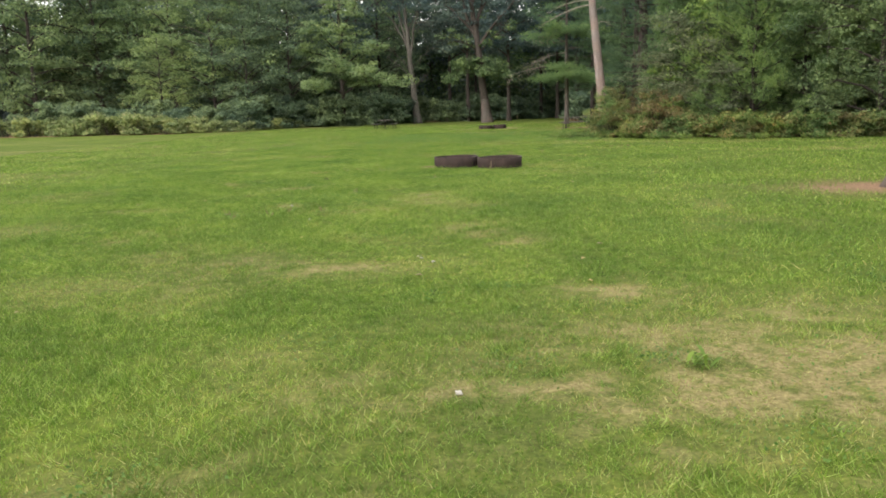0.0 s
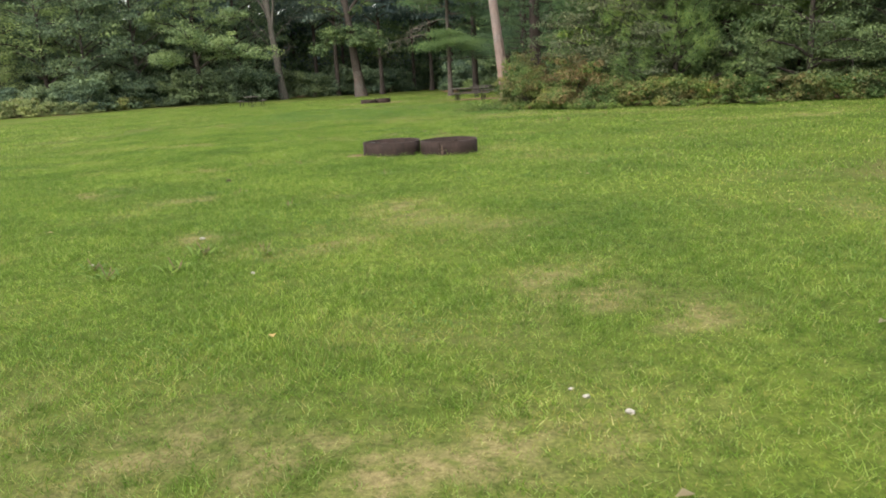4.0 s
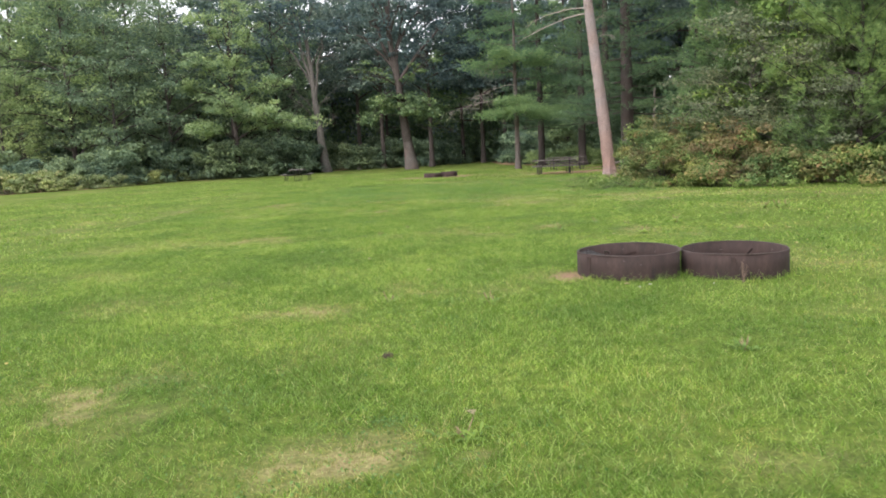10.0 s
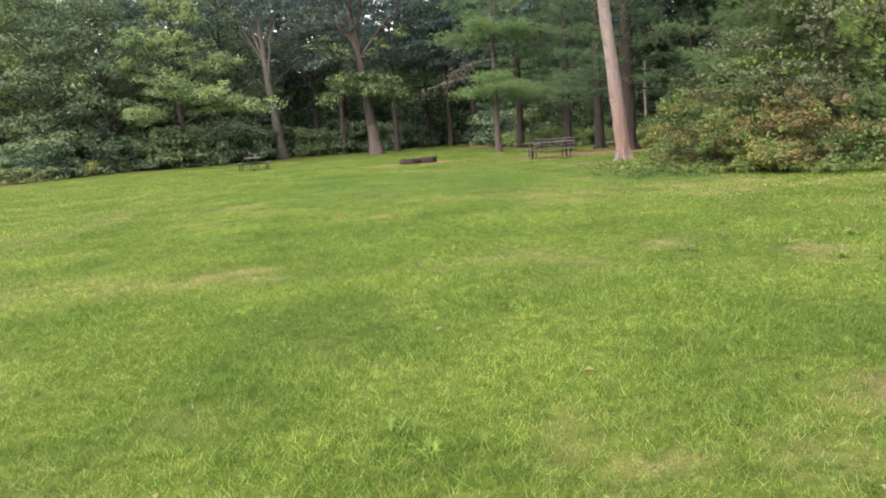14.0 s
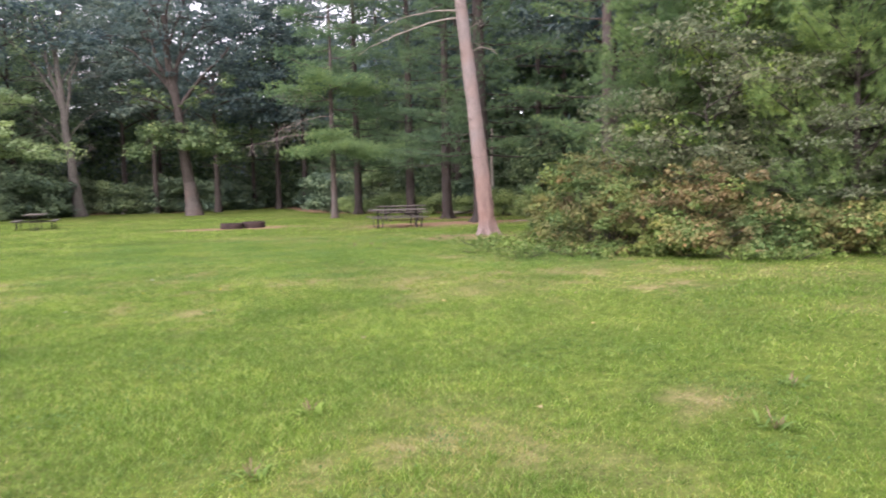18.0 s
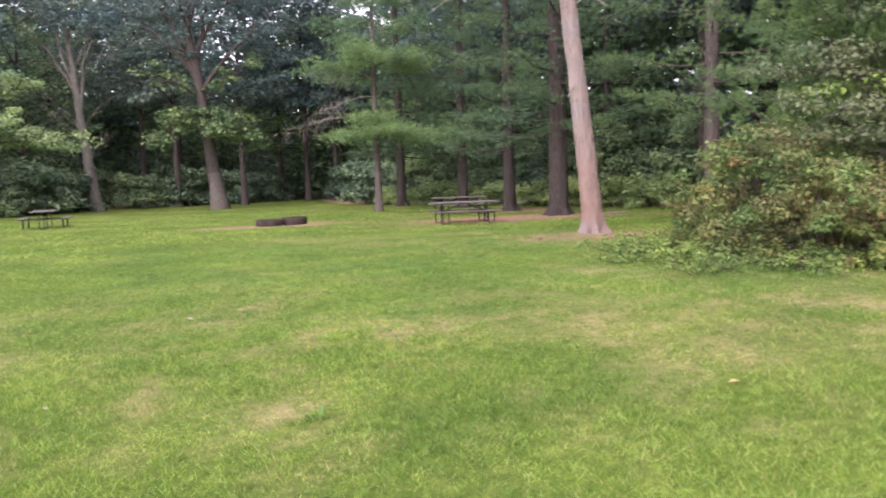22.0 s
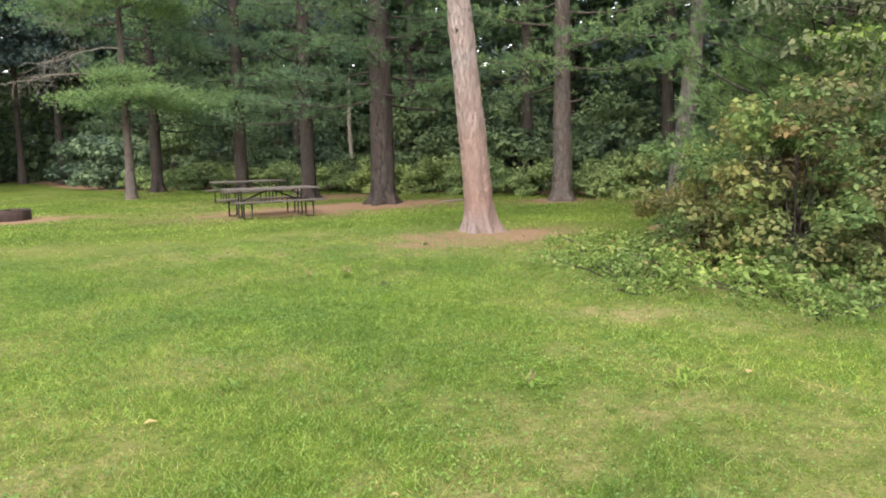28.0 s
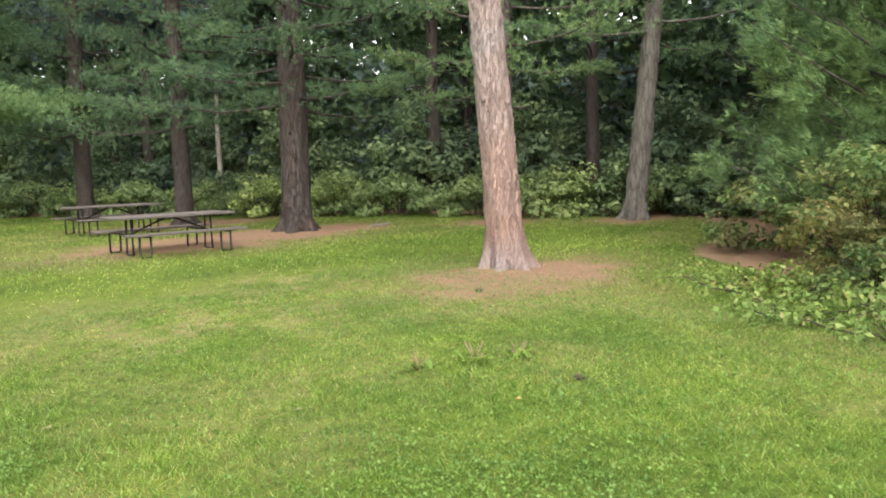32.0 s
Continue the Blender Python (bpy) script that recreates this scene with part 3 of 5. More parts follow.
WEAR_RINGS = [(2.7, 8.0, 0.55, 0.45), (1.3, 8.45, 0.25, 0.25), (0.6, 11.25, 0.6, 0.32), (2.7, 11.35, 0.25, 0.4), (-1.2, 12.6, 0.45, 0.6), (3.5, 9.3, 0.35, 0.5), (-1.0, 8.0, 0.5, 0.3)]
WEAR_MIDDLE = [(1.05, 16.0, 0.32, 0.32), (-0.15, 15.0, 0.38, 0.32), (1.3, 21.5, 0.75, 0.4), (-1.8, 22.1, 0.6, 0.5), (0.3, 19.8, 0.2, 0.15), (14.1, 20.75, 2.1, 0.6), (6.6, 20.1, 0.55, 0.32), (4.2, 19.9, 0.3, 0.25), (4.9, 20.7, 0.28, 0.4), (6.8, 26.8, 0.5, 0.5), (7.3, 27.4, 0.45, 0.5), (3.5, 21.8, 0.4, 0.3)]
WEAR_END = [(0.25, 27.7, 0.3, 0.45), (-0.75, 28.8, 0.28, 0.42), (-3.05, 32.8, 0.5, 0.35), (1.35, 30.4, 0.5, 0.45), (2.3, 30.3, 0.5, 0.45), (0.3, 32.7, 0.5, 0.5), (-1.0, 31.4, 0.22, 0.35), (4.7, 40.4, 1.2, 1.2), (2.15, 34.7, 0.26, 0.28), (6.1, 33.6, 0.4, 0.42), (6.25, 32.5, 0.3, 0.3), (7.0, 41.9, 1.2, 0.9), (7.75, 38.9, 1.3, 0.9), (2.45, 34.2, 0.14, 0.12)]
WEAR_FIRE = [(1.4, 51.0, 1.6, 0.8), (2.6, 51.0, 1.8, 0.9), (3.9, 51.5, 1.2, 0.7)]
WEAR = WEAR_START + WEAR_RINGS + WEAR_MIDDLE + WEAR_END + WEAR_FIRE
LITTER = [(2.83, 16.25, 0.22, 0.20), (2.72, 16.05, 0.16, 0.14), (9.0, 39.7, 1.9, 1.25), (9.3, 39.6, 1.0, 0.7), (10.0, 48.2, 3.3, 1.5), (12.8, 48.7, 2.5, 1.2), (2.4, 51.2, 2.2, 0.85), (17.3, 45.8, 1.5, 0.9), (19.0, 42.8, 1.4, 0.9), (11.7, 9.9, 1.4, 0.9), (13.2, 54, 2.6, 1.5), (28.6, 25.8, 1.6, 0.8)]


def inside(x, y):
    """Whether points lie past the wood's edge, off the lawn."""
    x, y = np.asarray(x, float), np.asarray(y, float)
    poly = EDGE + [(200, -15), (200, 300), (-200, 300), (-200, 75)]
    hit = np.zeros(x.shape, bool)
    for (x0, y0), (x1, y1) in zip(poly, poly[1:] + poly[:1]):
        if y0 != y1:
            cross = (y0 > y) != (y1 > y)
            hit ^= cross & (x < (x1 - x0) * (y - y0) / (y1 - y0) + x0)
    return hit


def vnoise(x, y, scale, seed):
    """Smooth value noise between 0 and 1."""
    g = np.random.default_rng(seed).random((256, 256))
    x, y = np.asarray(x) * scale + 1000, np.asarray(y) * scale + 1000
    i, j = np.floor(x).astype(int), np.floor(y).astype(int)
    u, v = x - i, y - j
    u, v = u * u * (3 - 2 * u), v * v * (3 - 2 * v)
    a, b, c, d = g[i % 256, j % 256], g[(i + 1) % 256, j % 256], g[i % 256, (j + 1) % 256], g[(i + 1) % 256, (j + 1) % 256]
    return (a * (1 - u) + b * u) * (1 - v) + (c * (1 - u) + d * u) * v


def dryness(x, y):
    n = 0.55 * vnoise(x, y, 0.5, 3) + 0.30 * vnoise(x, y, 1.6, 4) + 0.15 * vnoise(x, y, 5, 5)
    d = np.clip((n - 0.56) * 1.7, 0, 0.4) * (0.4 + 1.2 * vnoise(x, y, 7, 9))
    thin = np.exp(-((y - 30) / 4.5) ** 2) + np.exp(-((x - 6.6) / 1.8) ** 2 - ((y - 0.4) / 2.2) ** 2)
    d = d + thin * np.clip((0.55 * vnoise(x, y, 2.6, 41) + 0.45 * vnoise(x, y, 7, 42) - 0.56) * 4, 0, 0.5)
    worn = np.clip(1.8 * (vnoise(x, y, 1.7, 6) - 0.45) + 2.6 * (vnoise(x, y, 4.3, 16) - 0.5) + 3.2 * (vnoise(x, y, 11.0, 26) - 0.5) + 0.45, 0, 1.1)
    for cx, cy, rx, ry in WEAR:
        d = d + 0.95 * np.exp(-(((x - cx) / rx) ** 2 + ((y - cy) / ry) ** 2) * 0.75) * worn
    return np.clip(d, 0, 1)


def litter(x, y):
    d = np.zeros(np.shape(x))
    uneven = 0.35 + 0.9 * vnoise(x, y, 2.2, 7)
    for cx, cy, rx, ry in LITTER:
        q = ((x - cx) / rx) ** 2 + ((y - cy) / ry) ** 2
        d = d + np.clip(1.7 * np.exp(-q * 0.9) * uneven, 0, 1)
    wood = inside(x, y)
    return np.clip(d + wood * 0.95, 0, 1)


# ---- ground ----
def make_ground():
    xs = np.concatenate([[-3000, -900, -300, -120, -80], np.arange(-60, -16, 2.0), np.arange(-16, 24, 0.25), np.arange(24, 60, 2.0), [80, 120, 300, 900, 3000]])
    ys = np.concatenate([[-3000, -900, -300, -100, -50, -25], np.arange(-12, 62, 0.25), np.arange(62, 100, 2.0), [120, 180, 350, 900, 3000]])
    gx, gy = np.meshgrid(xs, ys)
    near = np.exp(-((np.hypot(gx, gy - 30) / 140) ** 4))
    z = gz(gx, gy) * near
    v = np.stack([gx, gy, z], -1).reshape(-1, 3)
    w = len(xs)
    i = (np.arange(len(ys) - 1)[:, None] * w + np.arange(w - 1)[None]).reshape(-1)
    f = np.stack([i, i + 1, i + w + 1, i + w], 1)
    me = mesh_np("ground", v, f, M_LAWN, True)
    for nm, val in (("dry", dryness(gx, gy)), ("litter", litter(gx, gy))):
        a = me.attributes.new(nm, "FLOAT", "POINT")
        a.data.foreach_set("value", val.reshape(-1).astype(np.float32))
    return tagged(new("ground", me), "mown meadow ground with thatch, straw patches and needle litter", "ground", kind="structure")


make_ground()


# ---- fire rings ----
def make_ring(radius, h, seed, label, group, grate=None):
    """A fire ring: an open steel band with a rolled rim, a weld seam, a bent tab inside and ash in it."""
    rng = np.random.default_rng(seed)
    ring = new("fire_ring")
    n = 72
    bm = bmesh.new()
    prof = [(0, -0.06), (0, h * 0.5), (0.0, h), (-0.012, h), (-0.012, h * 0.5), (-0.012, -0.06)]
    rows = []
    for k in range(n):
        a = 2 * math.pi * k / n
        wob = 0.006 * math.sin(3 * a + seed) + 0.004 * math.sin(7 * a)
        rows.append([bm.verts.new(((radius + wob + o) * math.cos(a), (radius + wob + o) * math.sin(a), z + (0.006 * math.sin(2 * a + seed) if z > 0 else 0))) for o, z in prof])
    for k in range(n):
        for j in range(len(prof) - 1):
            bm.faces.new((rows[k][j], rows[(k + 1) % n][j], rows[(k + 1) % n][j + 1], rows[k][j + 1])).smooth = True
    band = part("band", bm, M_RUST, ring, "rust-brown steel band")
    a = np.linspace(0, 2 * np.pi, n + 1)
    v, f = tubes([(np.stack([(radius - 0.004) * np.cos(a), (radius - 0.004) * np.sin(a), h + 0.006 * np.sin(2 * a + seed)], 1), np.full(n + 1, 0.008))], 6)
    part_me("rim", mesh_np("rim", v, f, M_RIM, True), band, "rolled steel rim")
    bm = bmesh.new()
    bmesh.ops.create_cube(bm, size=1, matrix=pose(radius * math.cos(2.9), radius * math.sin(2.9), h * 0.45, 0, 0, math.degrees(2.9)) @ Matrix.Diagonal((0.022, 0.05, h * 0.96, 1)))
    part("seam", bm, M_RUST, band)
    bm = bmesh.new()
    rows = []
    for k in range(13):
        t = k / 12
        x, y = radius * (-0.93 + 0.75 * t), radius * (0.25 - 0.55 * t)
        rows.append([bm.verts.new((x, y, h - 0.02 - 0.05 * math.sin(math.pi * t) + o)) for o in (0, 0.03)])
    for k in range(12):
        bm.faces.new((rows[k][0], rows[k + 1][0], rows[k + 1][1], rows[k][1]))
    bmesh.ops.solidify(bm, geom=bm.faces[:], thickness=0.008)
    part("bar", bm, M_RUST, ring, "bent steel bar across the rim")
    bm = bmesh.new()
    bmesh.ops.create_circle(bm, cap_ends=True, segments=40, radius=radius - 0.015, matrix=pose(0, 0, 0.045))
    bmesh.ops.triangulate(bm, faces=bm.faces[:])
    bmesh.ops.subdivide_edges(bm, edges=bm.edges[:], cuts=3, use_grid_fill=True)
    for w in bm.verts:
        if math.hypot(w.co.x, w.co.y) < radius - 0.05:
            w.co.z += 0.035 * noise.noise(w.co * 5)
    part("ash_bed", bm, M_ASH, ring, "grey-brown ash and sand")
    if grate is not None:
        bars = []
        for k in range(9):
            d = radius * (0.52 + 0.05 * k)
            w = math.sqrt(max(0.0, (radius - 0.02) ** 2 - d * d))
            bars.append((np.array([[d, -w, h - 0.035], [d, 0, h - 0.045], [d, w, h - 0.035]]), np.full(3, 0.007)))
        for w in (-0.28, 0.0, 0.28):
            bars.append((np.array([[radius * 0.50, w, h - 0.055], [radius * 0.72, w, h - 0.055], [radius * 0.93 - abs(w) * 0.25, w, h - 0.05]]), np.full(3, 0.006)))
        for w in (-0.04, 0.05):
            bars.append((np.array([[radius * 0.50, w, h - 0.045], [radius * 0.46, w + 0.02, h - 0.005], [radius * 0.55, w + 0.08, h + 0.012]]), np.full(3, 0.007)))
        v, f = tubes(bars, 5)
        grid = part_me("grate", mesh_np("grate", v, f, M_PIPE, True), ring, "blackened steel cooking grate")
        grid.rotation_euler = (0, 0, radians(grate))
    return tagged(ring, label, "fire ring", group)


for (x, y, rad), sd in zip(FIRE, (1, 2)):
    put(make_ring(rad, 0.275, sd, "rusty brown steel fire ring standing in the mown grass", "fire rings in the meadow", 150 if sd == 1 else None), x, y, 40 * sd)
for (x, y, rad), sd in zip(FAR_FIRE, (3, 4)):
    put(make_ring(rad, 0.235, sd, "rusty steel fire ring on a bare sandy patch near the trees", "fire rings near the trees"), x, y, 70 * sd, 1.0, 1.0 if sd == 3 else 1.15)


# ---- picnic tables ----
def plank(name, parent, L, w, t, m, label=""):
    bm = bmesh.new()
    bmesh.ops.create_cube(bm, size=1, matrix=m @ Matrix.Diagonal((L, w, t, 1)))
    bmesh.ops.bevel(bm, geom=bm.edges[:], offset=0.006, segments=1, affect="EDGES")
    return part(name, bm, M_TABLE, parent, label)


def make_table():
    """A park picnic table: planks for top and benches on bent steel pipe frames with diagonal braces."""
    tb = new("picnic_table")
    L = 2.3
    for k in range(6):
        plank("tabletop_plank", tb, L, 0.142, 0.04, pose(0, (k - 2.5) * 0.15, 0.72 + 0.002 * (k % 2)))
    for s in (-1, 1):
        for k in range(2):
            plank("bench_plank", tb, L, 0.125, 0.04, pose(0, s * (0.76 + 0.135 * k), 0.43))
    for x in (-0.78, 0.78):
        rail = []
        for s in (-1, 1):
            rail.append((np.array([[x, s * 0.12, 0.71], [x, s * 0.14, 0.40], [x, s * 0.16, 0.03], [x, s * 0.10, 0.02]]), np.full(4, 0.021)))
            rail.append((np.array([[x - 0.10, s * 0.74, 0.40], [x - 0.10, s * 0.75, 0.05], [x - 0.08, s * 0.78, 0.02], [x + 0.08, s * 0.78, 0.02], [x + 0.10, s * 0.75, 0.05], [x + 0.10, s * 0.74, 0.40]]), np.full(6, 0.021)))
        rail.append((np.array([[x, -0.93, 0.40], [x, 0, 0.385], [x, 0.93, 0.40]]), np.full(3, 0.021)))
        rail.append((np.array([[x, -0.44, 0.71], [x, 0, 0.71], [x, 0.44, 0.71]]), np.full(3, 0.019)))
        rail.append((np.array([[x, -0.16, 0.02], [x, 0, 0.02], [x, 0.16, 0.02]]), np.full(3, 0.021)))
        v, f = tubes(rail, 8)
        part_me("leg_frame", mesh_np("leg_frame", v, f, M_PIPE, True), tb, "dark bent steel pipe frame")
    for s in (-1, 1):
        v, f = tubes([(np.array([[s * 0.78, 0, 0.39], [s * 0.40, 0, 0.55], [s * 0.03, 0, 0.70]]), np.full(3, 0.019))], 8)
        part_me("brace", mesh_np("brace", v, f, M_PIPE, True), tb)
    return tb


TABLES = [(-6.3, 58.3, 92.5), (8.55, 47.4, -8), (10.4, 53.2, -4)]
table = make_table()
tagged(table, "weathered picnic table alone at the edge of the lawn", "picnic table", "picnic tables")
for k, (x, y, a) in enumerate(TABLES):
    if k == 0:
        put(table, x, y, a)
    else:
        tagged(again(table, x, y, a), "dark weathered picnic table with steel pipe legs under the pines")


# ---- trees by the tables ----
def make_red_pine(name, seed, height, r0, lean, low, reach, leaf_m, bark_m, sides=40, rough=0.02, roots=7, spread=0.55, stubs=10, boughs=46, tuft_n=34, tuft=0.17, wide=0.28, width=0.012, per=6, arc=0.0):
    """A tall pine seen close: plated bark in relief, root flare and branch stubs."""
    rng = np.random.default_rng(seed)
    tree = new(name)
    n = 150
    z = np.concatenate([np.linspace(-0.12, 5.5, 110), np.linspace(5.7, height, n - 110)])
    a = np.linspace(0, 2 * np.pi, sides, endpoint=False)
    A, Z = np.meshgrid(a, z)
    taper = r0 * (1 - 0.86 * np.clip(Z / height, 0, 1) ** 1.1)
    flare = np.exp(-np.clip(Z, 0, None) / 0.22) * (0.42 + spread * np.clip(np.cos(roots * A + seed) + 0.25 * np.cos(3 * A + 1), -0.6, 1.2))
    plate = (vnoise(A * r0 * 14, Z * 3.2, 1.0, seed) - 0.5) * rough * 1.6 + (vnoise(A * r0 * 34, Z * 8.0, 1.0, seed + 1) - 0.5) * rough
    seam = np.abs(A - np.pi) > np.pi - 0.2
    R = taper * (1 + 0.75 * flare) + plate * np.where(seam, 0.4, 1)
    bend = 0.02 * np.sin(Z * 0.5) + arc * (1 - np.exp(-(Z / 4.0) ** 2))
    v = np.stack([lean[0] * Z + bend + R * np.cos(A), lean[1] * Z + R * np.sin(A), Z], -1).reshape(-1, 3)
    i = (np.arange(n - 1)[:, None] * sides + np.arange(sides)[None])
    j = (np.arange(n - 1)[:, None] * sides + (np.arange(sides)[None] + 1) % sides)
    f = np.stack([i, j, j + sides, i + sides], -1).reshape(-1, 4)
    stem = part_me("trunk", mesh_np("trunk", v, f, bark_m, True), tree)
    p = np.stack([lean[0] * z, lean[1] * z, z], 1)
    r = r0 * (1 - 0.86 * np.clip(z / height, 0, 1) ** 1.1)
    for k in range(stubs):
        zz = rng.uniform(1.6, 7.5)
        a0, ra = at_trunk(p, r, zz)
        ang = rng.uniform(0, 6.28)
        ln = rng.uniform(0.03, 0.10) if rng.random() < 0.93 else rng.uniform(0.3, 0.9)
        d = np.array([math.cos(ang), math.sin(ang), 0.1])
        v, f = tubes([(np.stack([a0 + d * ra * 0.8, a0 + d * (ra + ln * 0.5), a0 + d * (ra + ln)]), np.array([0.035, 0.022, 0.012]))], 7)
        part_me("branch_stub", mesh_np("branch_stub", v, f, bark_m, True), stem)
    lines, cen, dirs = [], [], []
    for k in range(boughs):
        u = (k / (boughs - 1)) ** 1.25
        zz = low + (height * 0.98 - low) * u
        a0, ra = at_trunk(p, r, zz)
        ang = k * 2.4 + rng.uniform(-0.3, 0.3)
        ln = reach * (1 - 0.75 * u) * rng.uniform(0.7, 1.1)
        end = a0 + np.array([math.cos(ang) * ln, math.sin(ang) * ln, ln * (0.05 + 0.4 * u)])
        bow = curve_pts(a0, end, -0.06 * ln, 6, rng, 0.06)
        lines.append((bow, np.linspace(0.045, 0.01, 6)))
        t = rng.uniform(0.25, 1, tuft_n) ** 0.8
        q = np.stack([np.interp(t, np.linspace(0, 1, 6), bow[:, c]) for c in range(3)], 1) + rng.normal(size=(tuft_n, 3)) * np.array([wide, wide, 0.09]) * ln * 0.5 * (1.25 - t[:, None])
        cen.append(q)
        dirs.append(np.tile([math.cos(ang), math.sin(ang), 0.5], (tuft_n, 1)))
    v, f = tubes(lines, 5)
    part_me("bough", mesh_np("bough", v, f, bark_m, True), tree)
    v, f = tufts(rng, np.concatenate(cen), unit(np.concatenate(dirs)), tuft, per, width)
    part_me("crown", mesh_np("crown", v, f, leaf_m), tree)
    return tree


PINES = "tall pines by the picnic tables"
red_pine = make_red_pine("red_pine_tree", 11, 19, 0.264, (-0.100, 0.018), 8.5, 3.2, M_NEEDLE, M_BARK_RED, 56, 0.022, 6, 0.75, arc=-0.02)
put(tagged(red_pine, "tall leaning red pine with pinkish plated bark and flared roots", "pine tree", PINES), 9.60, 40.24, 0)
for z0, tip, r0 in ((6.9, (-3.0, 2.2, -0.95), 0.035), (7.1, (-2.4, 1.9, -0.35), 0.03), (5.7, (0.75, -0.55, 0.05), 0.022), (6.3, (0.5, -0.3, 0.25), 0.018), (7.6, (-0.6, -1.5, 0.2), 0.03)):
    base = np.array([-0.100 * z0, 0.018 * z0, z0])
    brng = np.random.default_rng(int(z0 * 10))
    bow = curve_pts(base, base + np.array(tip), 0.22, 8, brng, 0.05)
    lines = [(bow, np.linspace(r0, 0.006, 8))]
    for k in range(7):
        q = bow[3 + k % 5]
        lines.append((curve_pts(q, q + brng.normal(size=3) * np.array([0.35, 0.35, 0.18]), 0.03, 4, brng, 0.03), np.linspace(0.009, 0.003, 4), 4))
    v, f = tubes(lines, 7)
    part_me("dead_branch", mesh_np("dead_branch", v, f, M_DEADWOOD, True), red_pine, "bare grey dead branch")
put(tagged(make_red_pine("red_pine_tree", 12, 18, 0.225, (0.075, 0.0), 8.0, 3.2, M_NEEDLE, M_BARK_TAN, 40, 0.022), "grey-barked pine standing alone at the side of the meadow", "pine tree"), 11.74, 9.80, 0)
dark_pine = make_red_pine("white_pine_tree", 13, 20, 0.36, (0.0, 0.0), 3.0, 4.6, M_NEEDLE_DARK, M_BARK_DARK, 36, 0.025, 5, 0.8, 12, boughs=58, tuft_n=120, tuft=0.17, wide=0.5, width=0.011, per=13)
tagged(dark_pine, "dark-barked white pine with flared base on needle litter", "pine tree", PINES)
put(dark_pine, 12.8, 48.7, 0)
for x, y, t, s in ((13.1, 54.1, 130, 0.72), (12.8, 59.5, 200, 0.74), (10.9, 64.6, 20, 0.70)):
    again(dark_pine, x, y, t, s, 0.95)


put(tagged(make_red_pine("white_pine_tree", 14, 19, 0.29, (0.0, 0.0), 3.6, 4.2, M_NEEDLE, M_BARK_MID, 36, 0.022, 5, 0.7, 12, boughs=36, tuft_n=110, tuft=0.17, wide=0.5, width=0.011, per=13), "grey-barked pine with browning lower twigs on needle litter", "pine tree", PINES), 17.3, 45.6, 60)
put(tagged(make_red_pine("white_pine_tree", 15, 19, 0.28, (0.055, -0.055), 4.6, 3.6, M_NEEDLE, M_BARK_ASH, 36, 0.022, 5, 0.7, 12, boughs=36, tuft_n=110, tuft=0.17, wide=0.5, width=0.011, per=13, arc=0.2), "leaning grey-barked pine at the back of the clearing", "pine tree", PINES), 19.0, 42.7, 0)


# ---- broad-leaved trees and woods ----
WOODS = "trees of the wood"
def make_limbed(name, seed, top, r0, lean, limbs, leaf, per, crown_m, bark_m, skirt_m=None, lump=0.5, foot_m=None, foot=0.0):
    """A forest tree from its main limbs: (height on the trunk, reach x, y, z, thickness, leaf clumps, clump spread, skirt or not)."""
    rng = np.random.default_rng(seed)
    tree = new(name)
    p, r = trunk_line(rng, top, r0, lean, n=16, wob=0.07, top=0.35)
    lines, cen, low = [(p, r)], [], []
    for z0, dx, dy, dz, ra, clumps, spread, skirt in limbs:
        a0, _ = at_trunk(p, r, z0)
        end = a0 + np.array([dx, dy, dz])
        ln = math.sqrt(dx * dx + dy * dy + dz * dz)
        bow = curve_pts(a0, end, (0.10 if dz > 0 else 0.16) * ln, 10, rng, 0.03 * ln)
        lines.append((bow, np.linspace(ra, 0.018, 10), 8))
        for k in range(max(5, int(ln * 1.6))):
            q = bow[rng.integers(3, 10)]
            e = q + rng.normal(size=3) * np.array([1, 1, 0.6]) * ln * 0.15 + np.array([dx, dy, 0]) * 0.08
            sub = curve_pts(q, e, 0.1, 5, rng, 0.06)
            lines.append((sub, np.linspace(0.022 + ra * 0.12, 0.006, 5), 4))
            for w in range(3):
                g = sub[rng.integers(1, 5)]
                lines.append((curve_pts(g, g + rng.normal(size=3) * 0.35, 0.03, 3), np.linspace(0.010, 0.004, 3), 3))
        for c in range(clumps):
            t = rng.uniform(0.3, 1.08)
            q = np.array([np.interp(min(t, 1.0), np.linspace(0, 1, 10), bow[:, j]) for j in range(3)])
            (low if skirt else cen).append(q + rng.normal(size=3) * np.array([1, 1, 0.5]) * spread)
    v, f = tubes(lines, 12)
    part_me("trunk", mesh_np("trunk", v, f, bark_m, True), tree)
    if foot_m:
        hp, hr = [], []
        for z in np.linspace(-0.05, foot, 8):
            c0, cr = at_trunk(p, r, max(z, 0.0))
            hp.append([c0[0], c0[1], z])
            hr.append(cr + 0.012 - 0.010 * max(z, 0) / foot)
        v, f = tubes([(np.array(hp), np.array(hr))], 14)
        part_me("lower_bark", mesh_np("lower_bark", v, f, foot_m, True), tree, "pale lichened lower bark")
    for nm, cs, m in (("crown", cen, crown_m), ("low_foliage", low, skirt_m)):
        if not cs:
            continue
        cs = np.array(cs)
        rad = lump * rng.uniform(0.9, 2.0, (len(cs), 1, 1))
        pts, out = clump_shell(rng, cs, per, rad, 0.5)
        v, f = leaves(rng, pts, leaf, 0.6, 0.6, out)
        part_me(nm, mesh_np(nm, v, f, m), tree)
    return tree


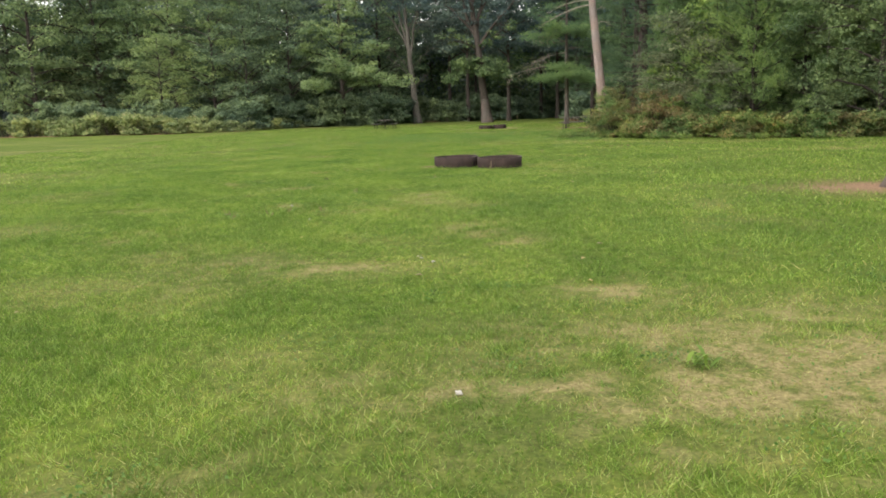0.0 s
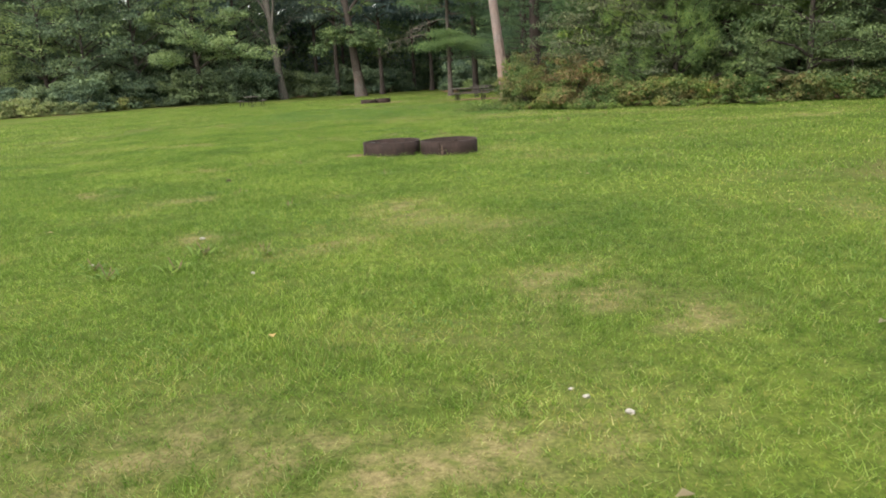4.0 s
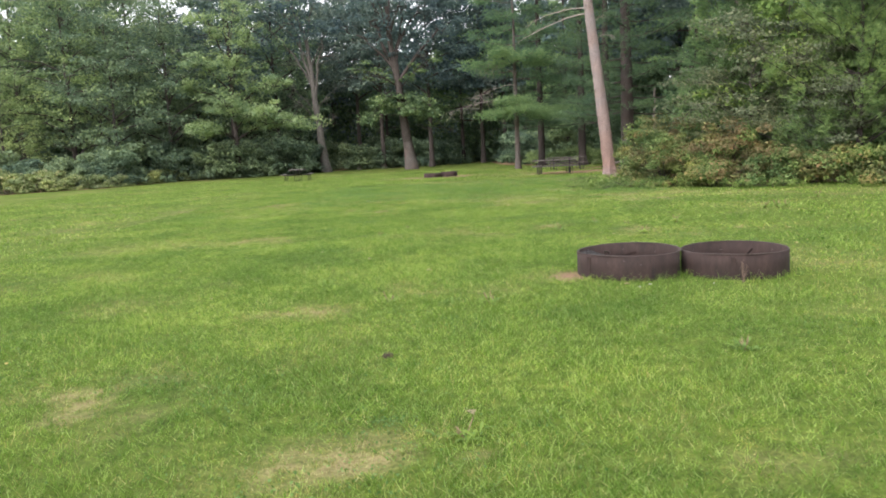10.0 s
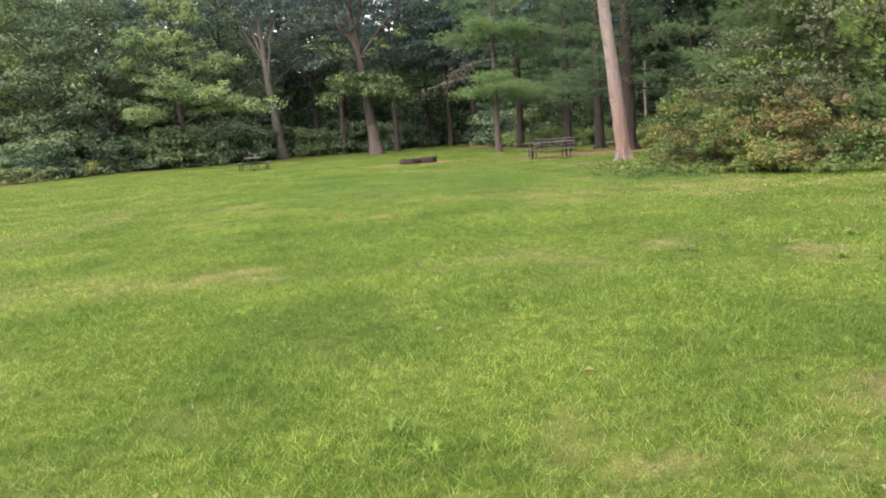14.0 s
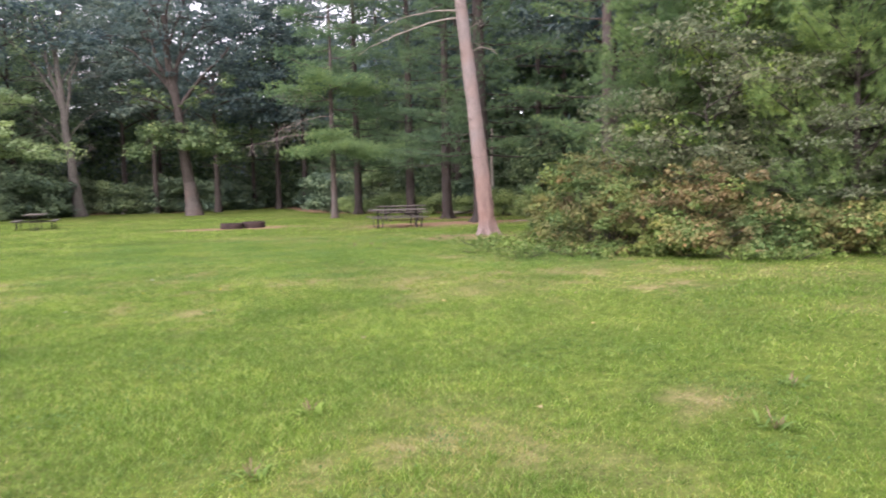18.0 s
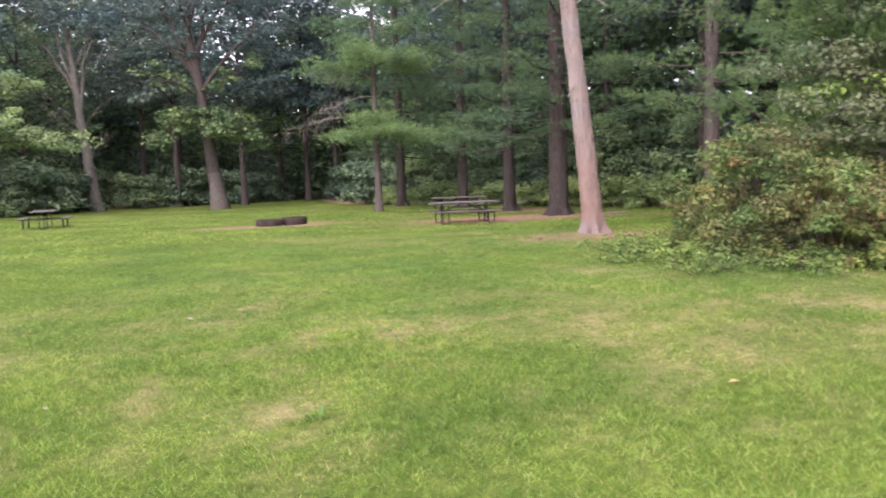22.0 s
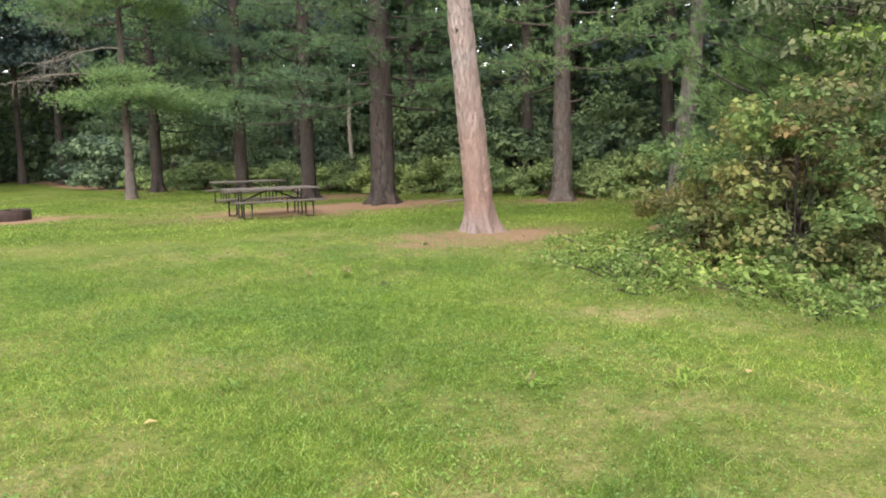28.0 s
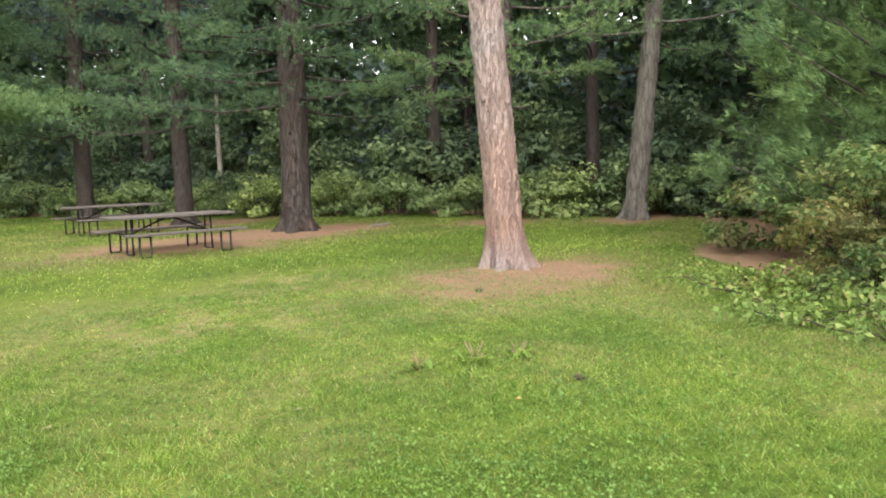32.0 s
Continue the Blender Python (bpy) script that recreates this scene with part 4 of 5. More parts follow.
OAK_LIMBS = [(7.2, 4.6, -0.6, 4.6, 0.17, 6, 0.8, 0), (7.6, -2.4, 0.4, 5.2, 0.20, 6, 0.8, 0), (7.0, -2.7, -0.8, 0.8, 0.09, 0, 0.5, 0), (8.6, 1.2, 1.0, 6.0, 0.15, 8, 0.9, 0), (8.2, -4.6, 1.0, 4.0, 0.13, 12, 0.8, 0),
             (9.5, 3.2, 1.6, 4.6, 0.12, 14, 0.9, 0), (10.0, -1.0, -2.2, 4.0, 0.10, 12, 0.9, 0), (11.0, 2.0, -1.6, 4.4, 0.10, 14, 0.9, 0), (11.5, -3.0, 0.0, 4.0, 0.10, 14, 0.9, 0), (12.0, 0.4, 1.5, 5.0, 0.10, 16, 1.0, 0),
             (5.2, -2.9, -1.6, -0.9, 0.05, 16, 0.45, 1), (5.0, 2.7, -1.6, -0.9, 0.05, 18, 0.45, 1), (4.9, 0.6, -2.6, -0.3, 0.05, 16, 0.5, 1), (5.6, 1.8, -1.6, 0.1, 0.05, 10, 0.45, 1), (5.7, -1.4, -2.0, 0.0, 0.05, 12, 0.45, 1), (4.8, 3.4, 0.4, -1.2, 0.04, 9, 0.4, 1), (6.6, 3.0, -1.2, 2.4, 0.05, 8, 0.5, 1), (6.8, -3.4, -0.6, 1.6, 0.05, 7, 0.5, 1)]
# The crown takes the deep-shade leaf colour, the low foliage a greener one.
oak = make_limbed("oak_tree", 21, 13.5, 0.46, (-0.11, 0), OAK_LIMBS, 0.23, 46, M_LEAF_DEEP_SHADE, M_BARK_BROWN, M_LEAF_OAK, 0.42, M_BARK_MID, 2.3)
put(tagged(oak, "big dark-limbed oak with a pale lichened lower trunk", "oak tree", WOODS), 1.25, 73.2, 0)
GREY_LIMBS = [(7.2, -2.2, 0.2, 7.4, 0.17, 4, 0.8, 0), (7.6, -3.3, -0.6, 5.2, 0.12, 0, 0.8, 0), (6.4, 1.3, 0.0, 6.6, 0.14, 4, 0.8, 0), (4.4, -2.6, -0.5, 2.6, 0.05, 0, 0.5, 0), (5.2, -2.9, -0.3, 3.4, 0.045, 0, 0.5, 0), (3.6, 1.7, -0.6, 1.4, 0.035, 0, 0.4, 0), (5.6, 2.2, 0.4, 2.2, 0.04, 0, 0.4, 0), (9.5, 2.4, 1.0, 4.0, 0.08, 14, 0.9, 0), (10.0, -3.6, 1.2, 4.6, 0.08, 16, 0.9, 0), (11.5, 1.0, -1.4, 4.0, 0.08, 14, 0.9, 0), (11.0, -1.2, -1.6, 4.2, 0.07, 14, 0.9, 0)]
grey = make_limbed("grey_tree", 22, 13.0, 0.40, (-0.095, 0.02), GREY_LIMBS, 0.24, 46, M_LEAF_DEEP_SHADE, M_BARK_ASH, None, 0.45)
put(tagged(grey, "leaning grey forked tree with bare dead lower limbs", "tree", WOODS), -6.7, 79.8, 0)
LIGHT_LIMBS = [(3.2, 6.8, -4.6, 0.9, 0.08, 34, 0.55, 0), (4.0, 3.6, -4.8, 1.2, 0.08, 30, 0.65, 0), (4.6, 0.2, -4.8, 1.4, 0.08, 26, 0.7, 0), (3.2, -2.6, -4.4, 0.8, 0.07, 24, 0.65, 0), (5.6, 4.4, -3.2, 2.0, 0.08, 26, 0.7, 0), (6.6, 1.4, -3.8, 2.6, 0.08, 22, 0.8, 0), (7.0, -2.6, -3.4, 2.8, 0.08, 22, 0.8, 0), (8.5, 2.6, -2.4, 3.6, 0.07, 20, 0.8, 0), (9.0, -2.0, -1.6, 4.6, 0.07, 18, 0.8, 0), (9.8, 0.6, 1.4, 5.0, 0.07, 16, 0.9, 0), (6.0, -4.4, -1.0, 1.6, 0.07, 16, 0.7, 0)]
# Overhanging boughs stand out by their lit leaf colour.
light = make_limbed("broadleaf_tree", 24, 13.0, 0.24, (0.0, -0.03), LIGHT_LIMBS, 0.18, 76, M_LEAF_BRIGHT, M_BARK_BROWN, None, 0.46)
put(tagged(light, "broad-leaved tree with light green boughs, coloured bright as if lit, reaching over the lawn", "tree", WOODS), -13.6, 74.6, 0)

decid_a = tagged(make_tree("broadleaf_tree", 31, 16, 0.22, 1.8, 5.0, 26, 84, 6, 0.19, M_LEAF_LIGHT, M_BARK_BROWN, lump=1.2, flat=0.45), "broad-leaved tree with light green leaves down to the ground", "tree", WOODS)
decid_b = tagged(make_tree("broadleaf_tree", 32, 21, 0.27, 2.4, 5.2, 30, 56, 8, 0.25, M_LEAF_MID, M_BARK_BROWN, lump=1.3, flat=0.5), "broad-leaved tree with mid-green crown", "tree", WOODS)
decid_d = tagged(make_tree("broadleaf_tree", 33, 21, 0.26, 7.0, 4.8, 26, 40, 9, 0.31, M_LEAF_DEEP_SHADE, M_BARK_BROWN, bare=16, lump=1.25, flat=0.5), "tall forest tree with deep-wood shade put into the crown colour", "tree", WOODS)


def make_plate_pine(name, seed, height, r0, plates, upper, bark_m):
    """A white pine with a few wide, level plates of needles low down, coloured as if lit: (height, direction, reach,
    width, tufts).
    """
    rng = np.random.default_rng(seed)
    tree = new(name)
    p, r = trunk_line(rng, height, r0, (0.0, 0.0), n=18, top=0.06, wob=0.03)
    lines = [(p, r)]
    sets = {"plate": ([], []), "crown": ([], [])}

    def bough(z, ang, ln, wide, n, which, rise):
        a0, ra = at_trunk(p, r, z)
        side = np.array([-math.sin(ang), math.cos(ang), 0])
        fwd = np.array([math.cos(ang), math.sin(ang), 0])
        bow = curve_pts(a0, a0 + fwd * ln + np.array([0, 0, rise]), -0.06 * ln, 8, rng, 0.06)
        lines.append((bow, np.linspace(min(ra * 0.5, 0.05), 0.01, 8), 5))
        for c in range(max(3, n // 55)):
            t = rng.uniform(0.3, 1.0)
            q0 = np.array([np.interp(t, np.linspace(0, 1, 8), bow[:, j]) for j in range(3)])
            q0 = q0 + side * rng.uniform(-1, 1) * wide * (1.15 - 0.6 * t) + np.array([0, 0, rng.normal() * 0.10])
            lines.append((curve_pts(bow[min(7, int(t * 6))], q0, 0.03, 4), np.linspace(0.012, 0.005, 4), 3))
            m = 55
            q = q0 + rng.normal(size=(m, 3)) * np.array([0.40, 0.40, 0.13])
            sets[which][0].append(q)
            d = unit(q - q0) * 0.6 + fwd * 0.5 + np.array([0, 0, 0.55])
            sets[which][1].append(d)

    for z, ang, ln, wide, n in plates:
        bough(z, radians(ang), ln, wide, n, "plate", -0.07 * ln)
    for k in range(upper):
        u = k / upper
        bough(6.0 + (height - 6.6) * u, k * 2.4 + rng.uniform(-0.3, 0.3), 4.0 * (1 - 0.75 * u) * rng.uniform(0.7, 1.15), 1.1 * (1 - 0.5 * u), 420, "crown", 0.5)
    for k in range(14):
        a0, ra = at_trunk(p, r, rng.uniform(1.6, 5.5))
        ang, ln = rng.uniform(0, 6.28), rng.uniform(0.3, 1.4)
        lines.append((curve_pts(a0, a0 + np.array([math.cos(ang) * ln, math.sin(ang) * ln, rng.uniform(-0.3, 0.2)]), 0.04, 5, rng, 0.06), np.linspace(0.016, 0.004, 5), 4))
    v, f = tubes(lines, 12)
    part_me("trunk", mesh_np("trunk", v, f, bark_m, True), tree)
    # Plates get a lit needle colour, the crown above a duller one.
    for nm, m in (("plate", M_NEEDLE_LIT), ("crown", M_NEEDLE)):
        c, d = sets[nm]
        if c:
            v, f = tufts(rng, np.concatenate(c), unit(np.concatenate(d)), 0.15, 6, 0.016, 0.7)
            part_me("low_bough" if nm == "plate" else nm, mesh_np(nm, v, f, m), tree, "level boughs in a lighter green that paints them lit" if nm == "plate" else "")
    return tree


PLATES = [(3.9, -150, 2.6, 0.9, 700), (4.1, -75, 2.6, 1.2, 900), (3.9, -30, 3.8, 1.2, 1100), (4.3, -5, 4.4, 1.1, 1100), (4.7, -110, 2.0, 0.9, 600), (4.6, 60, 2.4, 0.9, 500), (7.2, -165, 3.0, 0.9, 800), (7.5, -60, 2.6, 1.0, 800), (7.3, -20, 2.6, 1.0, 700), (7.8, -120, 2.4, 0.8, 600)]
pine_a = tagged(make_plate_pine("white_pine_tree", 41, 16, 0.19, PLATES, 17, M_BARK_MID), "white pine with wide level low boughs coloured light green as if lit", "pine tree", WOODS)
for z0, tip in ((4.6, (-4.2, -1.0, -0.6)), (6.4, (-2.6, -0.8, 0.4)), (5.6, (-2.9, -0.6, -0.9))):
    brng = np.random.default_rng(int(z0 * 10))
    bow = curve_pts(np.array([0, 0, z0]), np.array([0, 0, z0]) + np.array(tip), 0.25, 9, brng, 0.06)
    lines = [(bow, np.linspace(0.03, 0.008, 9))]
    for k in range(60):
        q = bow[brng.integers(4, 9)] + brng.normal(size=3) * 0.15
        lines.append((curve_pts(q, q + brng.normal(size=3) * np.array([0.4, 0.35, 0.35]) - np.array([0, 0, 0.35]), 0.03, 4, brng, 0.04), np.linspace(0.007, 0.003, 4), 3))
    v, f = tubes(lines, 6)
    part_me("dead_branch", mesh_np("dead_branch", v, f, M_DEADWOOD, True), pine_a, "bare brown-grey dead twigs")
pine_d = tagged(make_pine("white_pine_tree", 42, 20, 0.22, 4.6, 4.3, 14, 6, 75, M_NEEDLE, M_BARK_DARK, tuft=0.24, dead=26, width=0.035, dense=0.56, gaps=0.25), "tall shaded white pine with dead lower branches", "pine tree", WOODS)

put(decid_a, -31.5, 71.2, 0, 0.62)
# Darker leaf colour makes this tree read as standing in shade.
decid_c = tagged(make_tree("broadleaf_tree", 38, 15, 0.20, 1.4, 4.6, 26, 60, 7, 0.21, M_LEAF_UNDER, M_BARK_BROWN, lump=1.25, flat=0.5), "broad-leaved tree with shade put into its dark green leaf colour", "tree", WOODS)
put(decid_c, -19.6, 76.0, 0, 1.05)
again(decid_c, -23.4, 73.6, 70, 0.95)
again(decid_c, -26.6, 79.0, 160, 1.15)
put(decid_b, -23.4, 89.0, 0, 1.15)
again(decid_d, -15.2, 80.9, 40, 1.0)
again(decid_b, -15.5, 91.0, 70, 1.2)
put(decid_d, -4.0, 88.8, 0)
put(pine_a, 8.4, 59.6, 0)
put(pine_d, 6.8, 88.6, 0)
rng0 = random.Random(5)


def scatter(kinds, spots, s0=0.85, s1=1.15):
    for k, (x, y) in enumerate(spots):
        ob = kinds[rng0.randrange(len(kinds))]
        again(ob, x, y, rng0.uniform(0, 360), rng0.uniform(s0, s1))


scatter([decid_a], [(-44.5, 92.0), (-27.6, 75.3), (-33.5, 78.7), (-39.6, 80.9), (-45.8, 84.3)])
scatter([decid_b], [(-47, 74), (-53, 79), (-59, 84), (-64, 80), (-42, 88), (-34, 93), (-57, 73), (-48, 84), (-43, 80), (-38, 97), (-51, 92)], 1.05, 1.2)
scatter([decid_b, decid_a], [(-24.6, 82.1), (-31.8, 85.4), (-39.0, 88.8), (-19.9, 86.6), (-11.8, 85.4), (-27.2, 93.3)])
scatter([decid_d, pine_d], [(-11.2, 93.3), (-17.4, 95.6), (-7.6, 100.1), (-1.2, 93.3), (9.5, 98.3), (12.6, 91.0), (16.8, 83.7), (14.7, 73.9), (18.9, 69.0), (22.1, 78.8)])
scatter([pine_d, decid_d], [(16.8, 62.3), (19.9, 57.3), (21.0, 51.1), (23.1, 46.1), (24.2, 62.3), (26.2, 53.6), (25.2, 39.9), (27.3, 46.1), (29.4, 39.9), (22.1, 66.6)])
scatter([decid_d], [(-1.4, 83.2), (8.6, 85.6), (10.7, 84.3), (3.2, 80.4)], 0.9, 1.0)


def far_woods(name, line, depth, h, n, leaf, seed, label):
    """Woods too far off to count: a deep, lumpy mass of foliage along a line."""
    rng = np.random.default_rng(seed)
    pts = np.array(line, float)
    seg = np.linalg.norm(np.diff(pts, axis=0), axis=1)
    cum = np.concatenate([[0], np.cumsum(seg)])
    k = n // 30
    t = rng.uniform(0, cum[-1], k)
    x, y = np.interp(t, cum, pts[:, 0]), np.interp(t, cum, pts[:, 1])
    x, y = x + rng.normal(size=k) * depth, y + rng.normal(size=k) * depth
    z = rng.uniform(0.02, 1, k) ** 0.9 * h * np.interp(x, [-30, -8, 6], [0.85, 0.92, 1.0]) * (0.7 + 0.5 * vnoise(x, y, 0.12, seed))
    c = np.stack([x, y, z], 1)
    q = (c[:, None] + rng.normal(size=(k, 30, 3)) * np.array([0.8, 0.8, 0.5])).reshape(-1, 3)
    q[:, 2] = np.abs(q[:, 2])
    v, f = leaves(rng, q, leaf, 0.5, 0.7)
    # Dark leaf colours paint the woods' shade into both masses.
    return tagged(new(name, mesh_np(name, v, f, M_LEAF_DEEP_SHADE if leaf > 0.5 else M_LEAF_OAK)), label, "woods", kind="stuff")


far_woods("far_woods", [(-75, 86), (-45, 102), (-10, 118), (25, 112), (40, 85), (44, 55), (48, 30), (46, 8), (52, -14)], 3.0, 26, 80000, 0.95, 71, "deep woods behind the meadow, shade and haze put into the leaf colour")
far_woods("far_woods", [(36, 10), (38, 20), (40, 28), (36, 37), (31, 44), (29, 53), (25, 63), (19, 75), (14, 88), (4, 101), (-12, 99), (-30, 95), (-55, 88)], 1.8, 13, 90000, 0.46, 72, "dense undergrowth deep in the woods, shade put into the leaf colour")


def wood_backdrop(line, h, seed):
    """Stand-in for the unbroken depth of the woods beyond the last trees: an added lumpy sheet with an uneven top, dark
    with painted shade and haze.
    """
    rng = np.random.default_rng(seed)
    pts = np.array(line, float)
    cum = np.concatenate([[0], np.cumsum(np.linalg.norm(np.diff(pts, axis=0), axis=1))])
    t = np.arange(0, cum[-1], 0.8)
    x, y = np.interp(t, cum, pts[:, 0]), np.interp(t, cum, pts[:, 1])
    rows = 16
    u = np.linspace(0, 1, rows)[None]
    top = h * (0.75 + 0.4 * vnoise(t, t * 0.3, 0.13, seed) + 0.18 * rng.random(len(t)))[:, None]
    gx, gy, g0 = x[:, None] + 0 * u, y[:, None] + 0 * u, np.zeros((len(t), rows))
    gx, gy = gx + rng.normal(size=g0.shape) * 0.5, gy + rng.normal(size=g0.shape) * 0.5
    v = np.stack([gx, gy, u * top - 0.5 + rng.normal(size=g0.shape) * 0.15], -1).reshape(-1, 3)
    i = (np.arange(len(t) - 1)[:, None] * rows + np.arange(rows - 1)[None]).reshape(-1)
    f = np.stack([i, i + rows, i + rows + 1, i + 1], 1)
    return tagged(new("backdrop", mesh_np("backdrop", v, f, M_WOODS_SHADE)), "added sheet coloured as the shaded, hazy depth of the woods", "backdrop", kind="structure")


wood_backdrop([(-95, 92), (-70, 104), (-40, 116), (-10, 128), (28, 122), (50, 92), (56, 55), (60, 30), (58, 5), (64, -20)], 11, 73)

BR = "brambles beside the meadow"
# beside the meadow: behind the brambles and round the path
young_pine = tagged(make_pine("young_white_pine", 43, 9.5, 0.11, 0.5, 2.9, 17, 7, 120, M_NEEDLE_YOUNG, M_BARK_BROWN, tuft=0.19, width=0.009, dense=1.6, gaps=0.2, lift=0.5, lift0=0.35, spread=0.5, cluster=7), "bushy young white pine with soft upturned needles", "pine tree", WOODS)
put(young_pine, 15.0, 31.0, 0)
again(young_pine, 17.6, 32.4, 200, 1.15)
again(young_pine, 15.2, 35.2, 80, 1.1)
again(young_pine, 12.9, 35.4, 310, 0.9)
grey_leaf = tagged(make_tree("broadleaf_tree", 34, 10, 0.14, 0.5, 3.3, 30, 105, 12, 0.098, M_LEAF_GREY, M_BARK_BROWN), "bushy tree with grey-green leaves beside the path", "tree", WOODS)
put(grey_leaf, 19.3, 28.8, 0)
again(grey_leaf, 22.8, 28.6, 140, 0.95)
again(grey_leaf, 18.0, 33.1, 220, 1.2)
yellow = tagged(make_tree("broadleaf_tree", 35, 9, 0.10, 2.5, 2.6, 18, 50, 8, 0.14, M_LEAF_YELLOW, M_BARK_BROWN), "young tree with yellowing leaves", "tree", WOODS)
layered = tagged(make_tree("layered_shrub", 37, 5.0, 0.06, 1.3, 2.3, 15, 80, 9, 0.095, M_LEAF_MAUVE, M_BARK_BROWN, lump=1.5, flat=0.20), "grey-green shrub with level sprays of leaves behind the brambles", "shrub", BR)
put(layered, 12.6, 33.2, 0)
again(layered, 13.9, 31.6, 130, 0.8)
put(yellow, 20.7, 32.1, 0)
again(yellow, 17.4, 35.4, 120, 1.0)
again(yellow, 14.0, 33.6, 40, 0.85)
scatter([pine_d], [(27.6, 29.1), (30.7, 26.1), (28.6, 32.6), (32.9, 30.6), (26.0, 32.6)], 0.8, 0.95)
# Shade-coloured leaves set these trees back from the lit bush.
path_tree = tagged(make_tree("broadleaf_tree", 36, 15, 0.18, 1.6, 4.4, 26, 120, 8, 0.145, M_LEAF_SHADE, M_BARK_BROWN, lump=1.2), "tall leafy tree behind the path with shade put into its blue-green leaf colour", "tree", WOODS)
put(path_tree, 31.4, 20.0, 0)
scatter([path_tree], [(32.5, 14.0), (36.0, 18.0), (30.2, 9.0), (27.3, 37.5), (24.3, 35.6)], 0.9, 1.15)
again(young_pine, 21.9, 36.4, 130, 1.5)
again(young_pine, 18.7, 36.6, 250, 1.25)

# ---- shrubs ----
bramble = tagged(make_shrub("bramble_bush", 51, 1.5, 1.3, 1.35, 7600, 0.095, M_LEAF_BRAMBLE, 26, M_LEAF_HEDGE, 0.25, ragged=0.6, clumps=9.0), "bramble bush with green and reddening leaves", "bush", BR)
russet = tagged(make_shrub("bramble_bush", 52, 1.7, 1.6, 2.3, 11000, 0.095, M_LEAF_RUSSET, 34, M_LEAF_BRAMBLE, 0.35, ragged=0.6, clumps=9.0), "tall bramble bush with russet brown leaves", "bush", BR)
low_b = tagged(make_shrub("low_bramble", 53, 1.4, 1.1, 0.22, 1000, 0.072, M_LEAF_CREEPER, 12, ragged=1.0, clumps=14.0), "low creeping bramble over the grass edge", "bush", BR)
hedge = tagged(make_shrub("leafy_bush", 59, 1.55, 1.4, 2.45, 11000, 0.086, M_LEAF_HEDGE, 30, M_LEAF_RUSSET, 0.12, ragged=0.7, clumps=9.0), "tall leafy bush with green and yellowing leaves on arching canes", "bush", BR)
put(hedge, 9.5, 34.0, 0)
again(hedge, 9.9, 35.6, 140, 0.68)
again(hedge, 9.3, 32.4, 250, 0.8)
put(russet, 11.2, 34.2, 0)
again(russet, 11.1, 31.9, 100, 0.95)
put(bramble, 12.7, 29.7, 0)
for x, y, t, s in ((14.4, 28.8, 40, 1.0), (16.2, 28.0, 80, 0.95), (17.9, 27.2, 120, 0.95), (19.6, 26.8, 170, 0.9), (21.4, 26.8, 200, 1.0), (13.4, 36.3, 90, 1.2), (13.0, 32.0, 300, 1.2), (15.1, 30.6, 20, 1.1), (10.3, 30.9, 310, 0.8)):
    again(bramble, x, y, t, s)
put(low_b, 8.0, 34.0, 0)
for x, y, t, s in ((7.4, 34.9, 20, 0.8), (7.6, 33.1, 120, 0.75), (7.9, 36.0, 300, 0.75), (6.9, 34.2, 200, 0.5), (7.1, 32.4, 80, 0.6), (8.3, 32.0, 30, 0.75), (11.4, 29.2, 60, 0.7), (14.4, 27.5, 160, 0.7), (16.6, 26.9, 210, 0.6)):
    again(low_b, x, y, t, s)
for x, y, t, s in ((8.9, 35.2, 60, 1.0), (9.2, 36.5, 130, 0.8), (9.1, 32.0, 200, 0.8), (10.7, 29.9, 20, 0.7), (13.4, 28.5, 70, 0.7)):
    again(low_b, x, y, t, s)

round_bush = tagged(make_shrub("round_bush", 54, 3.3, 3.2, 4.5, 19000, 0.13, M_LEAF_BUSH, 24, clumps=5.0), "large rounded bush with dense grey-green leaves beside a path", "bush")
put(round_bush, 24.4, 21.2, 0)
again(round_bush, 26.3, 16.4, 120, 0.98)
again(round_bush, 29.2, 11.4, 210, 0.95)

under = tagged(make_shrub("understory_shrub", 55, 1.4, 1.3, 1.25, 4200, 0.12, M_LEAF_LIGHT, 9), "leafy green understory shrub at the wood's edge", "shrub", "shrubs at the wood's edge")
tall_u = tagged(make_shrub("understory_shrub", 56, 1.9, 1.8, 3.4, 4600, 0.19, M_LEAF_MID, 9, clumps=4.0), "tall leafy understory shrub in the wood", "shrub", "shrubs at the wood's edge")
put(under, 14.9, 59.8, 0)
put(tall_u, 17.6, 61.7, 0)
for x, y, s in ((25, 44, 1.5), (27, 41, 1.6), (24.5, 47.4, 1.5), (28, 45, 1.7), (23.5, 51, 1.4), (26, 38.4, 1.5), (22.2, 40.0, 1.2), (31, 27.5, 1.6), (30, 31, 1.5), (33, 24, 1.7), (29.5, 22.5, 1.4), (32, 20, 1.6), (34, 29, 1.8), (27.5, 30.5, 1.3), (31.5, 15, 1.6), (20.5, 33, 1.3)):
    again(tall_u, x, y, rng0.uniform(0, 360), s, s * (0.62 if y > 36 else 1.0))
for x, y in ((13.9, 63.0), (15.8, 57.3), (16.7, 54.8), (17.6, 52.6), (18.4, 50.4), (19.2, 47.9), (19.9, 45.6), (20.6, 43.4), (21.2, 41.2), (12.4, 65.5), (11.1, 67.8), (17.2, 58.1), (19.1, 53.3), (21.4, 46.4), (22.5, 43.2), (13.7, 66.5), (21.2, 38.9), (19.5, 38.4), (17.9, 37.7)):
    again(under, x, y, rng0.uniform(0, 360), rng0.uniform(0.85, 1.2))
